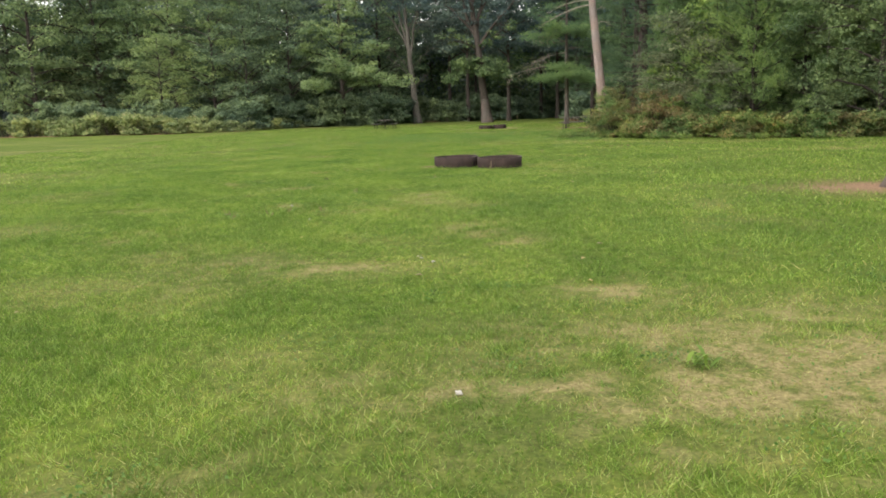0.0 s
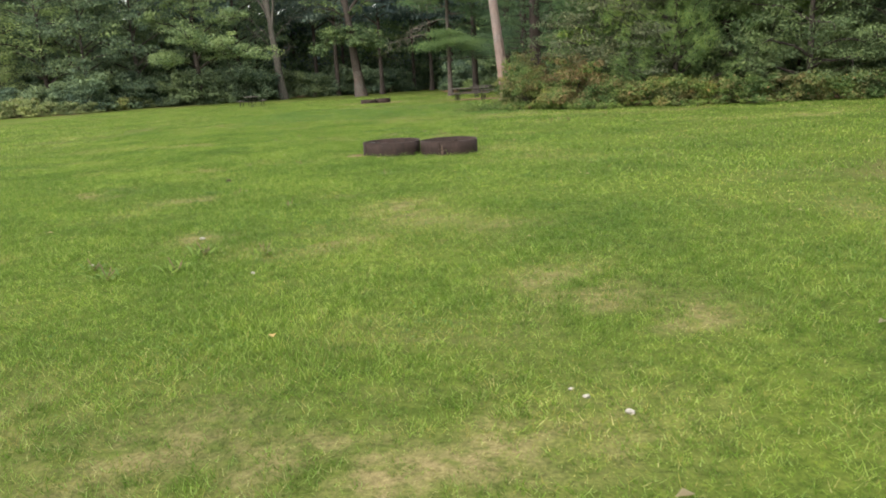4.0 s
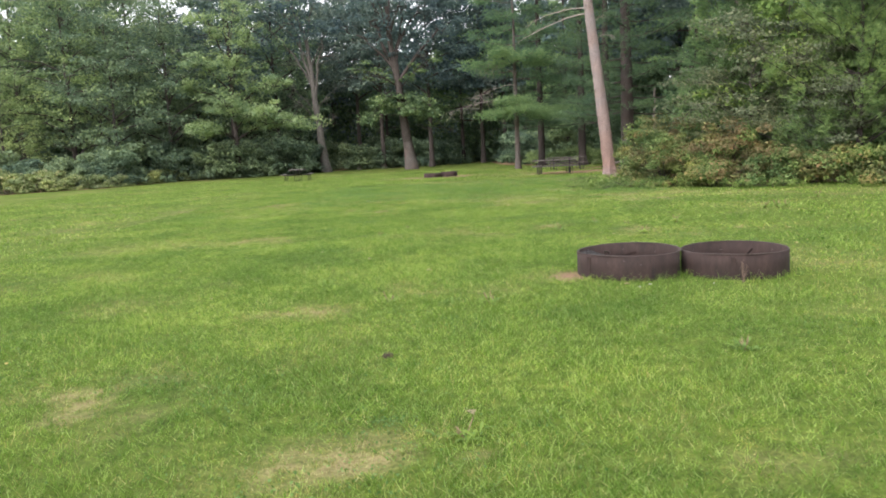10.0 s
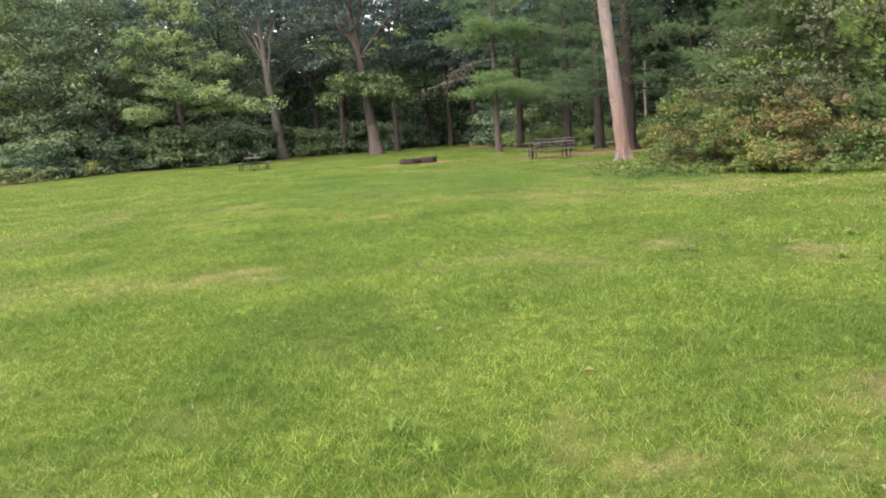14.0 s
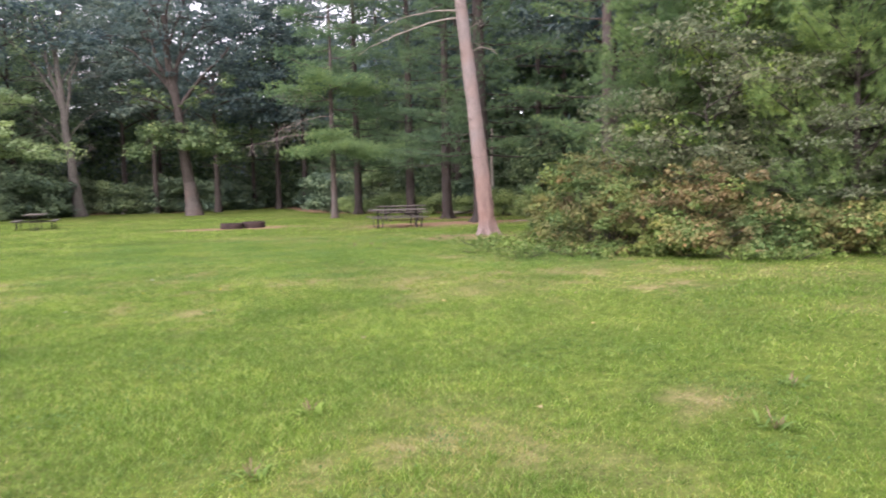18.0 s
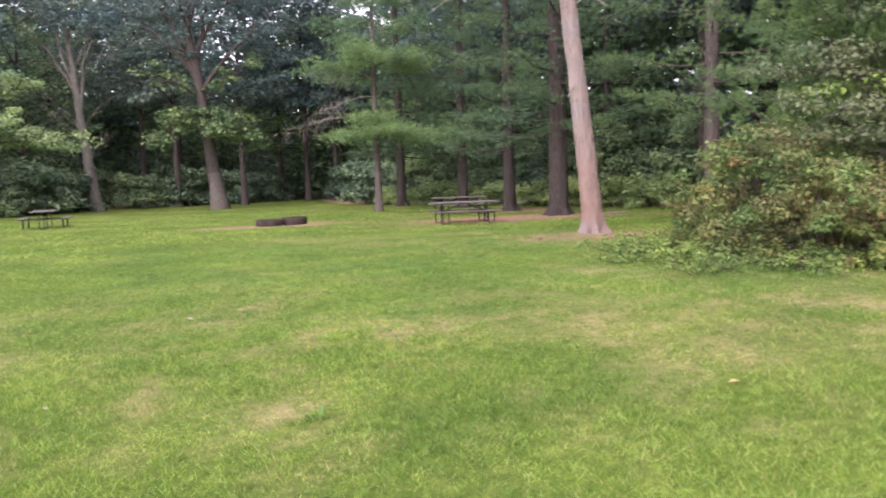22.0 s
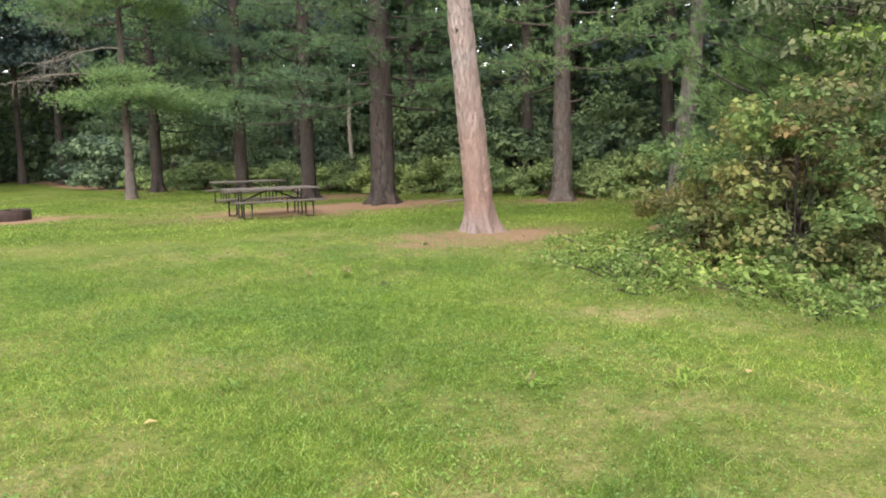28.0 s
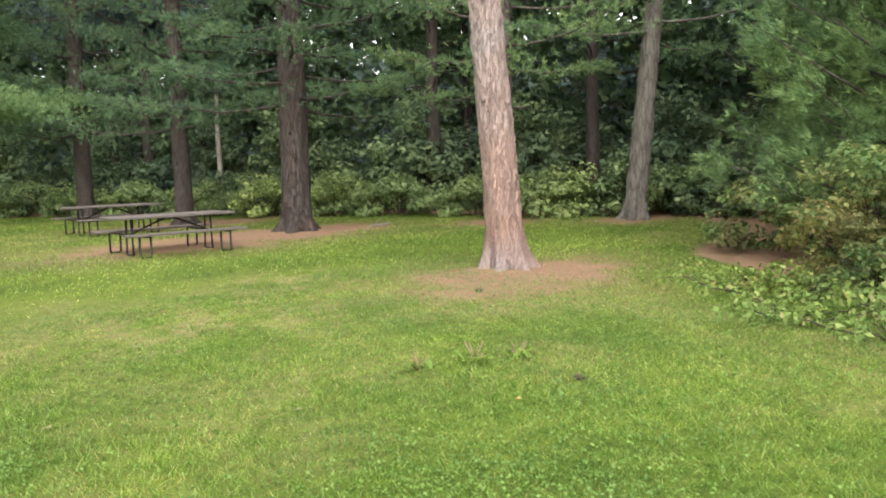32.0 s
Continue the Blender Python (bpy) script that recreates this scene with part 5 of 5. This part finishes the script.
for x, y in ((19.5, 56.6), (21.3, 51.9), (22.7, 48.1), (23.9, 43.9), (16.2, 65.3), (13.7, 70.3), (24.7, 39.3), (22.6, 37.7), (19.9, 62.3), (23.5, 54.8)):
    again(tall_u, x, y, rng0.uniform(0, 360), rng0.uniform(0.85, 1.3))
dark_u = tagged(make_shrub("understory_shrub", 57, 2.2, 2.0, 2.7, 4200, 0.20, M_LEAF_UNDER, 9, clumps=4.0), "undergrowth below the trees with shade put into the leaf colour", "shrub", "undergrowth in the wood")
put(dark_u, -8.6, 81.5, 0)
for x, y in ((-18.6, 75.4), (-16.2, 74.8), (-13.8, 74.6), (-11.6, 75.6), (-10, 77.6), (-8.6, 79.6), (-17.2, 77.4), (-14.6, 77.8), (-21.5, 67), (-24, 65.8), (-27, 65), (-30, 65.5), (-33.5, 66.2), (-37, 67), (-41, 68), (-45, 69), (-22.4, 70.5), (-50, 70), (-4, 83.4), (-1, 84.6), (2.2, 85), (4.6, 87.6), (11.8, 80), (12.4, 75), (10.8, 71)):
    again(dark_u, x, y, rng0.uniform(0, 360), rng0.uniform(0.9, 1.4))
for x, y in ((-12.0, 80.0), (-15.3, 79.4), (-3.9, 86.0), (0.1, 86.6), (6.3, 91.6), (-7.9, 87.7), (10.5, 91.0), (-18.2, 80.5), (13.1, 83.7), (13.7, 78.8), (-2.6, 91.1), (-12.0, 88.8), (8.4, 95.9), (-20.2, 73.6), (-24.2, 73.1), (-30.4, 77.6), (-36.6, 80.9), (33.6, 26.6), (31.3, 28.6), (27.0, 31.6)):
    again(dark_u, x, y, rng0.uniform(0, 360), rng0.uniform(0.9, 1.5))
gold = tagged(make_shrub("tall_weeds", 58, 1.8, 1.2, 1.35, 2600, 0.16, M_LEAF_GOLDENROD, 14), "pale green tall weeds along the meadow's edge", "weeds", "tall weeds at the meadow's edge")
put(gold, -26.8, 61.6, 0, 1.25)
for x, y, s in ((-29.4, 61.8, 1.25), (-32.3, 62.2, 1.3), (-35.2, 62.8, 1.25), (-38.2, 63.6, 1.2), (-24.4, 61.9, 0.9), (-22.6, 62.2, 0.7), (-21.2, 63.2, 0.65), (-20.6, 65.4, 0.6), (-20.2, 68.0, 0.65), (-19.8, 70.6, 0.7), (-41.5, 64.5, 1.2), (-45, 65.5, 1.2), (-19.0, 73.4, 0.75), (-48.5, 66.4, 1.2), (-52, 67.2, 1.2), (-30.8, 63.6, 1.2), (-34, 64.4, 1.3), (-24.8, 64.0, 1.0)):
    again(gold, x, y, rng0.uniform(0, 360), s * 1.15)


# ---- grass ----
def make_grass(name, n, box, hmin, hmax, width, seed, thin, label):
    """Short mown grass: single bent blades, thinner and straw-coloured where the ground is worn."""
    rng = np.random.default_rng(seed)
    x, y = rng.uniform(box[0], box[1], n), rng.uniform(box[2], box[3], n)
    keep = rng.random(n) < thin(x, y)
    x, y = x[keep], y[keep]
    keep = ~inside(x, y) & (rng.random(len(x)) > 0.97 * litter(x, y))
    for cx, cy, rad in FIRE + FAR_FIRE:
        keep &= np.hypot(x - cx, y - cy) > rad + 0.015
    x, y = x[keep], y[keep]
    d = dryness(x, y)
    clump = vnoise(x, y, 11, 31)
    keep = (rng.random(len(x)) > 0.55 * d) & (rng.random(len(x)) < 0.35 + 1.1 * clump)
    x, y, d, clump = x[keep], y[keep], d[keep], clump[keep]
    m = len(x)
    lush = (0.6 + 0.8 * vnoise(x, y, 1.3, 8)) * (0.65 + 0.7 * clump)
    h = rng.uniform(hmin, hmax, m) * lush * (1 - 0.45 * d)
    for cx, cy, rad in FIRE:
        h *= 1 + 1.3 * np.exp(-((np.hypot(x - cx, y - cy) - rad) / 0.10) ** 2)
    a, b = rng.uniform(0, 2 * np.pi, m), rng.uniform(0, 2 * np.pi, m)
    tilt = rng.uniform(0.3, 1.7, m) * h
    w = width * rng.uniform(0.6, 1.3, m)
    root = np.stack([x, y, gz(x, y) - 0.004], 1)
    s = np.stack([np.cos(a), np.sin(a), 0 * a], 1) * w[:, None]
    tip = root + np.stack([np.cos(b) * tilt, np.sin(b) * tilt, h], 1)
    v = np.stack([root - s, root + s, tip], 1).reshape(-1, 3)
    idx = (rng.random(m) < 0.05 + 0.6 * d).astype(np.int32)
    me = mesh_np(name, v, np.arange(3 * m).reshape(-1, 3), M_BLADE, False, idx, [M_BLADE, M_STRAW])
    return tagged(new(name, me), label, "grass", kind="stuff")


def path_dist(x, y):
    """Distance from the trodden line across the meadow."""
    line = [(5.3, -4), (3.4, 0.8), (2.3, 4.3), (0.9, 8.4), (0.0, 11.2), (0.2, 17), (-0.2, 22), (-0.2, 27), (0.5, 34), (3.4, 38)]
    best = np.full(np.shape(x), 1e9)
    for (x0, y0), (x1, y1) in zip(line, line[1:]):
        t = np.clip(((x - x0) * (x1 - x0) + (y - y0) * (y1 - y0)) / ((x1 - x0) ** 2 + (y1 - y0) ** 2), 0, 1)
        best = np.minimum(best, np.hypot(x - x0 - t * (x1 - x0), y - y0 - t * (y1 - y0)))
    return best


make_grass("near_grass", 3400000, (-6, 11, -2.5, 42), 0.022, 0.058, 0.0026, 61, lambda x, y: np.clip(1.25 - path_dist(x, y) / 6.5, 0.0, 1), "short mown green grass with straw-coloured blades")
make_grass("meadow_grass", 900000, (-18, 22, -2, 66), 0.03, 0.07, 0.0075, 62, lambda x, y: np.clip(path_dist(x, y) / 5.0 - 0.8, 0.0, 1) * np.clip(1.25 - path_dist(x, y) / 30, 0.15, 1), "short mown meadow grass")


def make_clover(n_patch, per, seed, box=(-6, 13, -2, 43), spread=(0.12, 0.45)):
    """Clover and small broad-leaved herbs low in the grass."""
    rng = np.random.default_rng(seed)
    cx, cy = rng.uniform(box[0], box[1], n_patch), rng.uniform(box[2], box[3], n_patch)
    ok = path_dist(cx, cy) < 8.5
    c = np.stack([cx[ok], cy[ok]], 1)
    q = (c[:, None] + rng.normal(size=(len(c), per, 2)) * rng.uniform(spread[0], spread[1], (len(c), 1, 1))).reshape(-1, 2)
    q = q[~inside(q[:, 0], q[:, 1])]
    for fx, fy, rad in FIRE:
        q = q[np.hypot(q[:, 0] - fx, q[:, 1] - fy) > rad + 0.03]
    p = np.stack([q[:, 0], q[:, 1], gz(q[:, 0], q[:, 1]) + rng.uniform(0.025, 0.06, len(q))], 1)
    v, f = leaves(rng, p, 0.017, 1.1, 0.85)
    return tagged(new("clover", mesh_np("clover", v, f, M_CLOVER)), "low clover and small herbs among the grass", "clover", kind="stuff")


M_CLOVER = leaf_mat("clover_leaf", [(0.0, (0.095, 0.185, 0.035)), (0.7, (0.175, 0.285, 0.068)), (1.0, (0.21, 0.32, 0.090))], patch_scale=1.5, trans=0.35)
make_clover(460, 130, 81)
make_clover(420, 190, 82, (-2.5, 9, 30, 42), (0.15, 0.6))


def make_rosette(seed, n, ln, wd, up, m, spikes=0):
    """A broad-leaved meadow weed: a rosette of curved, ribbed leaves, some with seed spikes."""
    rng = np.random.default_rng(seed)
    weed = new("meadow_weed")
    for k in range(n):
        a = k * 2.4 + rng.uniform(-0.3, 0.3)
        L, W, rise = ln * rng.uniform(0.45, 1.35), wd * rng.uniform(0.6, 1.2), up * rng.uniform(0.2, 1.9)
        rows = 6
        t = np.linspace(0, 1, rows)
        w = W * np.sin(np.pi * np.clip(t * 0.93 + 0.07, 0, 1)) ** 0.8
        r, z = L * t, rise * np.sin(t * 2.0) * 1.1
        d, sd = np.array([math.cos(a), math.sin(a)]), np.array([-math.sin(a), math.cos(a)])
        curl, root = rng.normal() * 0.02, rng.normal(size=2) * 0.05
        v = []
        for i in range(rows):
            for o, dz in ((-1, 0.12), (0, 0), (1, 0.12)):
                v.append([*(d * r[i] + sd * (o * w[i] * 0.5 + curl * t[i] ** 2) + root), z[i] + dz * w[i] + 0.012])
        f = [[i * 3 + j, i * 3 + j + 1, i * 3 + j + 4, i * 3 + j + 3] for i in range(rows - 1) for j in range(2)]
        part_me("leaf", mesh_np("leaf", v, f, m, True), weed)
    for k in range(spikes):
        a, h = rng.uniform(0, 6.28), rng.uniform(0.05, 0.12)
        top = np.array([math.cos(a) * 0.05, math.sin(a) * 0.05, h])
        vv, ff = tubes([(curve_pts((0, 0, 0), top, 0.0, 4), np.array([0.002, 0.002, 0.005, 0.003]))], 5)
        part_me("seed_spike", mesh_np("seed_spike", vv, ff, M_STEM, True), weed, "dry brown seed spike")
    return weed


M_STEM = plain_mat("dry_stem", (0.14, 0.10, 0.05), (0.28, 0.22, 0.12), 0.8)
M_WEED = leaf_mat("weed_leaf", [(0.0, (0.12, 0.21, 0.035)), (1.0, (0.26, 0.37, 0.085))], trans=0.45)
WG = "weeds in the meadow"
ros_a = tagged(make_rosette(91, 20, 0.080, 0.025, 0.026, M_WEED, 4), "green plantain rosette with seed spikes in the grass", "weed", WG)
ros_b = tagged(make_rosette(92, 16, 0.078, 0.020, 0.035, M_WEED), "green dandelion-like rosette in the grass", "weed", WG)
ros_c = tagged(make_rosette(93, 22, 0.074, 0.024, 0.024, M_WEED, 5), "low plantain clump with dry seed spikes", "weed", WG)
put(ros_b, 6.4, 0.5, 0, 1.3)
put(ros_a, 1.6, 7.6, 0, 1.25)
put(ros_c, 2.2, 7.4, 0, 1.1)
for x, y, t, s in ((1.5, 7.0, 40, 1.2), (0.95, 6.9, 80, 1.3), (3.3, 12.8, 100, 1.1), (2.1, 10.2, 140, 1.2), (0.7, 7.3, 10, 1.0), (1.2, 11.5, 200, 1.0), (4.4, 21.8, 60, 1.2), (3.6, 21.1, 300, 1.2), (0.7, 15.3, 20, 1.1), (-1.4, 8.6, 250, 1.0)):
    again(ros_a, x, y, t, s)
for x, y, t, s in ((-0.1, 16.5, 30, 1.2), (0.0, 16.1, 90, 1.0), (1.8, 9.6, 160, 1.1), (2.1, 33.8, 210, 1.2), (4.3, 32.0, 50, 1.0), (1.3, 15.0, 330, 1.0), (5.1, 19.7, 280, 1.0), (0.8, 32.3, 15, 0.9)):
    again(ros_b, x, y, t, s)
for x, y, t, s in ((8.5, 23.0, 20, 1.6), (8.8, 23.2, 70, 1.4), (8.2, 22.9, 150, 1.4), (5.8, 21.3, 130, 1.4), (4.8, 20.0, 190, 1.2), (1.7, 15.0, 40, 1.1), (0.9, 22.6, 90, 1.1), (3.6, 32.6, 230, 1.0), (10.4, 24.9, 120, 1.6), (4.8, 21.0, 10, 1.1), (5.0, 37.4, 310, 1.5), (4.6, 37.6, 60, 1.3), (5.3, 37.2, 180, 1.3), (0.4, 21.5, 70, 1.0)):
    again(ros_c, x, y, t, s)


# ---- small litter in the grass ----
def make_bit(seed, size, m):
    rng = np.random.default_rng(seed)
    bm = bmesh.new()
    bmesh.ops.create_icosphere(bm, subdivisions=2, radius=size)
    for w in bm.verts:
        w.co += w.co * 0.5 * noise.noise(w.co / size * 1.3 + Vector((seed, 0, 0)))
        w.co.z = max(w.co.z * 0.55 + size * 0.45, 0)
    me = bpy.data.meshes.new("stone")
    bm.to_mesh(me)
    bm.free()
    me.materials.append(m)
    return new("stone", me)


pebble = tagged(make_bit(3, 0.022, M_STONE), "small pale stone lying in the grass", "stone", "stones in the grass")
put(pebble, 5.0, -0.1, 0)
for x, y, t, s in ((1.4, 8.4, 30, 1.2), (4.4, 3.6, 70, 1.0), (4.25, 3.8, 120, 0.8), (-0.4, 32.0, 10, 1.3), (4.2, 3.9, 200, 0.6), (0.6, 7.5, 250, 0.9), (2.2, 6.7, 80, 0.9), (1.9, 15.3, 20, 0.6), (3.3, 15.3, 50, 0.9), (3.45, 15.42, 90, 0.8), (4.1, 15.35, 140, 0.9), (-1.4, 28.6, 20, 0.8)):
    again(pebble, x, y, t, s)


def make_cone(seed):
    """A pine cone lying on its side: rows of overlapping scales round a core."""
    rng = np.random.default_rng(seed)
    cone = new("pine_cone")
    bm = bmesh.new()
    bmesh.ops.create_icosphere(bm, subdivisions=2, radius=1.0, matrix=pose(0, 0, 0.022) @ Matrix.Diagonal((0.042, 0.016, 0.016, 1)))
    part("core", bm, M_CONE, cone)
    for k in range(46):
        t = (k + 0.5) / 46
        r = 0.024 * math.sin(math.pi * (0.12 + 0.8 * t)) ** 0.7
        a = k * 2.4
        x = -0.045 + 0.09 * t
        q = np.array([x, r * math.cos(a), 0.022 + r * math.sin(a)])
        d, sd = np.array([0.011, 0.35 * r * math.cos(a), 0.35 * r * math.sin(a)]), np.array([0, -math.sin(a), math.cos(a)]) * 0.007
        n = np.array([0, math.cos(a), math.sin(a)]) * 0.0022
        v = np.array([q - sd * 0.6, q + sd * 0.6, q + d + sd, q + d - sd, q - sd * 0.6 + n, q + sd * 0.6 + n, q + d + sd + n, q + d - sd + n])
        v[:, 2] = np.maximum(v[:, 2], 0.001)
        f = [[0, 3, 2, 1], [4, 5, 6, 7], [0, 1, 5, 4], [1, 2, 6, 5], [2, 3, 7, 6], [3, 0, 4, 7]]
        part_me("scale", mesh_np("scale", v, f, M_CONE), cone)
    return cone


M_CONE = plain_mat("pine_cone_scale", (0.035, 0.024, 0.018), (0.10, 0.068, 0.048), 0.8, 0.0, 40.0)
cone = tagged(make_cone(4), "dark brown pine cone lying in the mown grass", "pine cone", "pine cones")
put(cone, 0.74, 13.15, 30, 0.85, None, 0.012)
again(cone, 5.0, 36.5, 100, 0.85, None, 0.012)
again(ros_b, 4.55, 32.0, 200, 1.1)
again(cone, 7.6, 39.3, 310, 1.0, None, 0.0)


def make_dock(seed):
    """A seeding dock: upright reddish stalks with rough clusters of seed."""
    rng = np.random.default_rng(seed)
    dock = new("dock_plant")
    for k in range(6):
        a, h = rng.uniform(0, 6.28), rng.uniform(0.12, 0.22)
        top = np.array([math.cos(a) * 0.05, math.sin(a) * 0.05, h])
        stalk = curve_pts((rng.normal() * 0.01, rng.normal() * 0.01, -0.01), top, 0.01, 7)
        v, f = tubes([(stalk, np.linspace(0.0035, 0.0018, 7))], 5)
        st = part_me("stalk", mesh_np("stalk", v, f, M_DOCK, True), dock)
        q = stalk[rng.integers(3, 7, 18)] + rng.normal(size=(18, 3)) * np.array([0.008, 0.008, 0.014])
        v, f = leaves(rng, q, 0.010, 0.3, 0.8)
        tagged(part_me("seed_head", mesh_np("seed_head", v, f, M_DOCK), st, "rust-red dry seeds"), kind="stuff")
    return dock


M_DOCK = plain_mat("dock_seed", (0.10, 0.065, 0.045), (0.20, 0.14, 0.10), 0.8, 0.0, 60.0)
put(tagged(make_dock(5), "small reddish dock plant gone to seed beside the fire ring", "weed", WG), 4.42, 15.36, 0)


def make_dandelion(seed):
    """A low dandelion flower: a short stem and a head of many narrow petals."""
    rng = np.random.default_rng(seed)
    flower = new("dandelion")
    v, f = tubes([(curve_pts((0, 0, -0.01), (0.006, 0.004, 0.06), 0.0, 5), np.full(5, 0.0022))], 6)
    part_me("stem", mesh_np("stem", v, f, M_WEED, True), flower)
    vs, fs = [], []
    for k in range(44):
        a, tilt = k * 2.4, 0.15 + 0.95 * (1 - k / 44)
        d = np.array([math.cos(a) * math.sin(tilt), math.sin(a) * math.sin(tilt), math.cos(tilt)])
        sd = np.array([-math.sin(a), math.cos(a), 0]) * 0.0016
        q = np.array([0.006, 0.004, 0.058])
        fs.append([len(vs) + j for j in range(4)])
        vs += [q - sd * 0.5, q + sd * 0.5, q + d * 0.017 + sd, q + d * 0.017 - sd]
    part_me("flower_head", mesh_np("flower_head", np.array(vs), np.array(fs), M_PETAL), flower, "bright yellow petals")
    return flower


M_PETAL = leaf_mat("yellow_petal", [(0.0, (0.70, 0.52, 0.02)), (1.0, (0.85, 0.68, 0.04))], trans=0.3)
bloom = tagged(make_dandelion(6), "small yellow dandelion flower in the mown grass", "flower", "dandelions")
put(bloom, -0.47, 29.73, 0)
again(bloom, 0.66, 29.5, 80, 1.1)


def make_dead_leaf(seed):
    rng = np.random.default_rng(seed)
    v, f = leaves(rng, np.array([[0, 0, 0.02]]), 0.09, 3.0, 0.7)
    v = np.concatenate([v, v - np.array([0, 0, 0.003])])
    f = np.concatenate([f, f[:, ::-1] + 4])
    return new("fallen_leaf", mesh_np("fallen_leaf", v, f, M_FALLEN))


M_FALLEN = leaf_mat("fallen_leaf", [(0.0, (0.35, 0.24, 0.12)), (0.6, (0.52, 0.42, 0.22)), (1.0, (0.6, 0.55, 0.4))])
fallen = tagged(make_dead_leaf(1), "fallen pale brown leaf on the grass", "leaf", "fallen leaves")
put(fallen, 1.9, 25.2, 0, 0.9)
again(ros_b, 0.4, 27.6, 70, 1.1)
for k in range(45):
    x, y = rng0.uniform(-2.5, 8), rng0.uniform(0, 40)
    again(fallen, x, y, rng0.uniform(0, 360), rng0.uniform(0.4, 0.75), None, 0.02)


# ---- dead wood ----
def make_dead(name, pts, rad, label, cat, twigs=0, seed=0, spread=0.5):
    rng = np.random.default_rng(seed)
    ob = new(name)
    pts = np.array(pts, float)
    v, f = tubes([(pts, np.array(rad))], 9)
    part_me("stem", mesh_np("stem", v, f, M_DEADWOOD, True), ob)
    for k in range(twigs):
        t = rng.uniform(0.4, 1.0)
        q = np.array([np.interp(t, np.linspace(0, 1, len(pts)), pts[:, j]) for j in range(3)])
        e = q + rng.normal(size=3) * spread
        v, f = tubes([(curve_pts(q, e, 0.05, 5, rng, 0.05), np.linspace(0.010, 0.003, 5))], 4)
        part_me("twig", mesh_np("twig", v, f, M_DEADWOOD, True), ob)
    return tagged(ob, label, cat)


put(make_dead("dead_snag", [(0, 0, -0.1), (0.02, 0, 1.4), (-0.02, 0.02, 3.0), (0.03, 0, 4.9)], [0.11, 0.10, 0.09, 0.07], "pale broken dead trunk standing among the shrubs", "dead tree"), 17.5, 58.6)
put(make_dead("fallen_log", [(-1.4, 0, 0.10), (-0.5, 0.05, 0.13), (0.4, 0.0, 0.16), (1.3, 0.1, 0.28)], [0.10, 0.10, 0.085, 0.05], "pale fallen log on needle litter", "log", 4, 6), 15.0, 57.2, 25)
put(make_dead("fallen_branch", [(-0.9, 0, 0.03), (-0.3, 0.1, 0.05), (0.3, 0.02, 0.06), (0.9, 0.2, 0.03)], [0.03, 0.028, 0.02, 0.01], "bare fallen branch on the ground", "branch", 5, 7, 0.2), 14.4, 47.6, 200)
put(make_dead("old_stump", [(0, 0, -0.05), (0.0, 0, 0.15), (0.02, 0, 0.42)], [0.30, 0.22, 0.20], "weathered old stump at the wood's edge", "stump"), -3.8, 82.6)
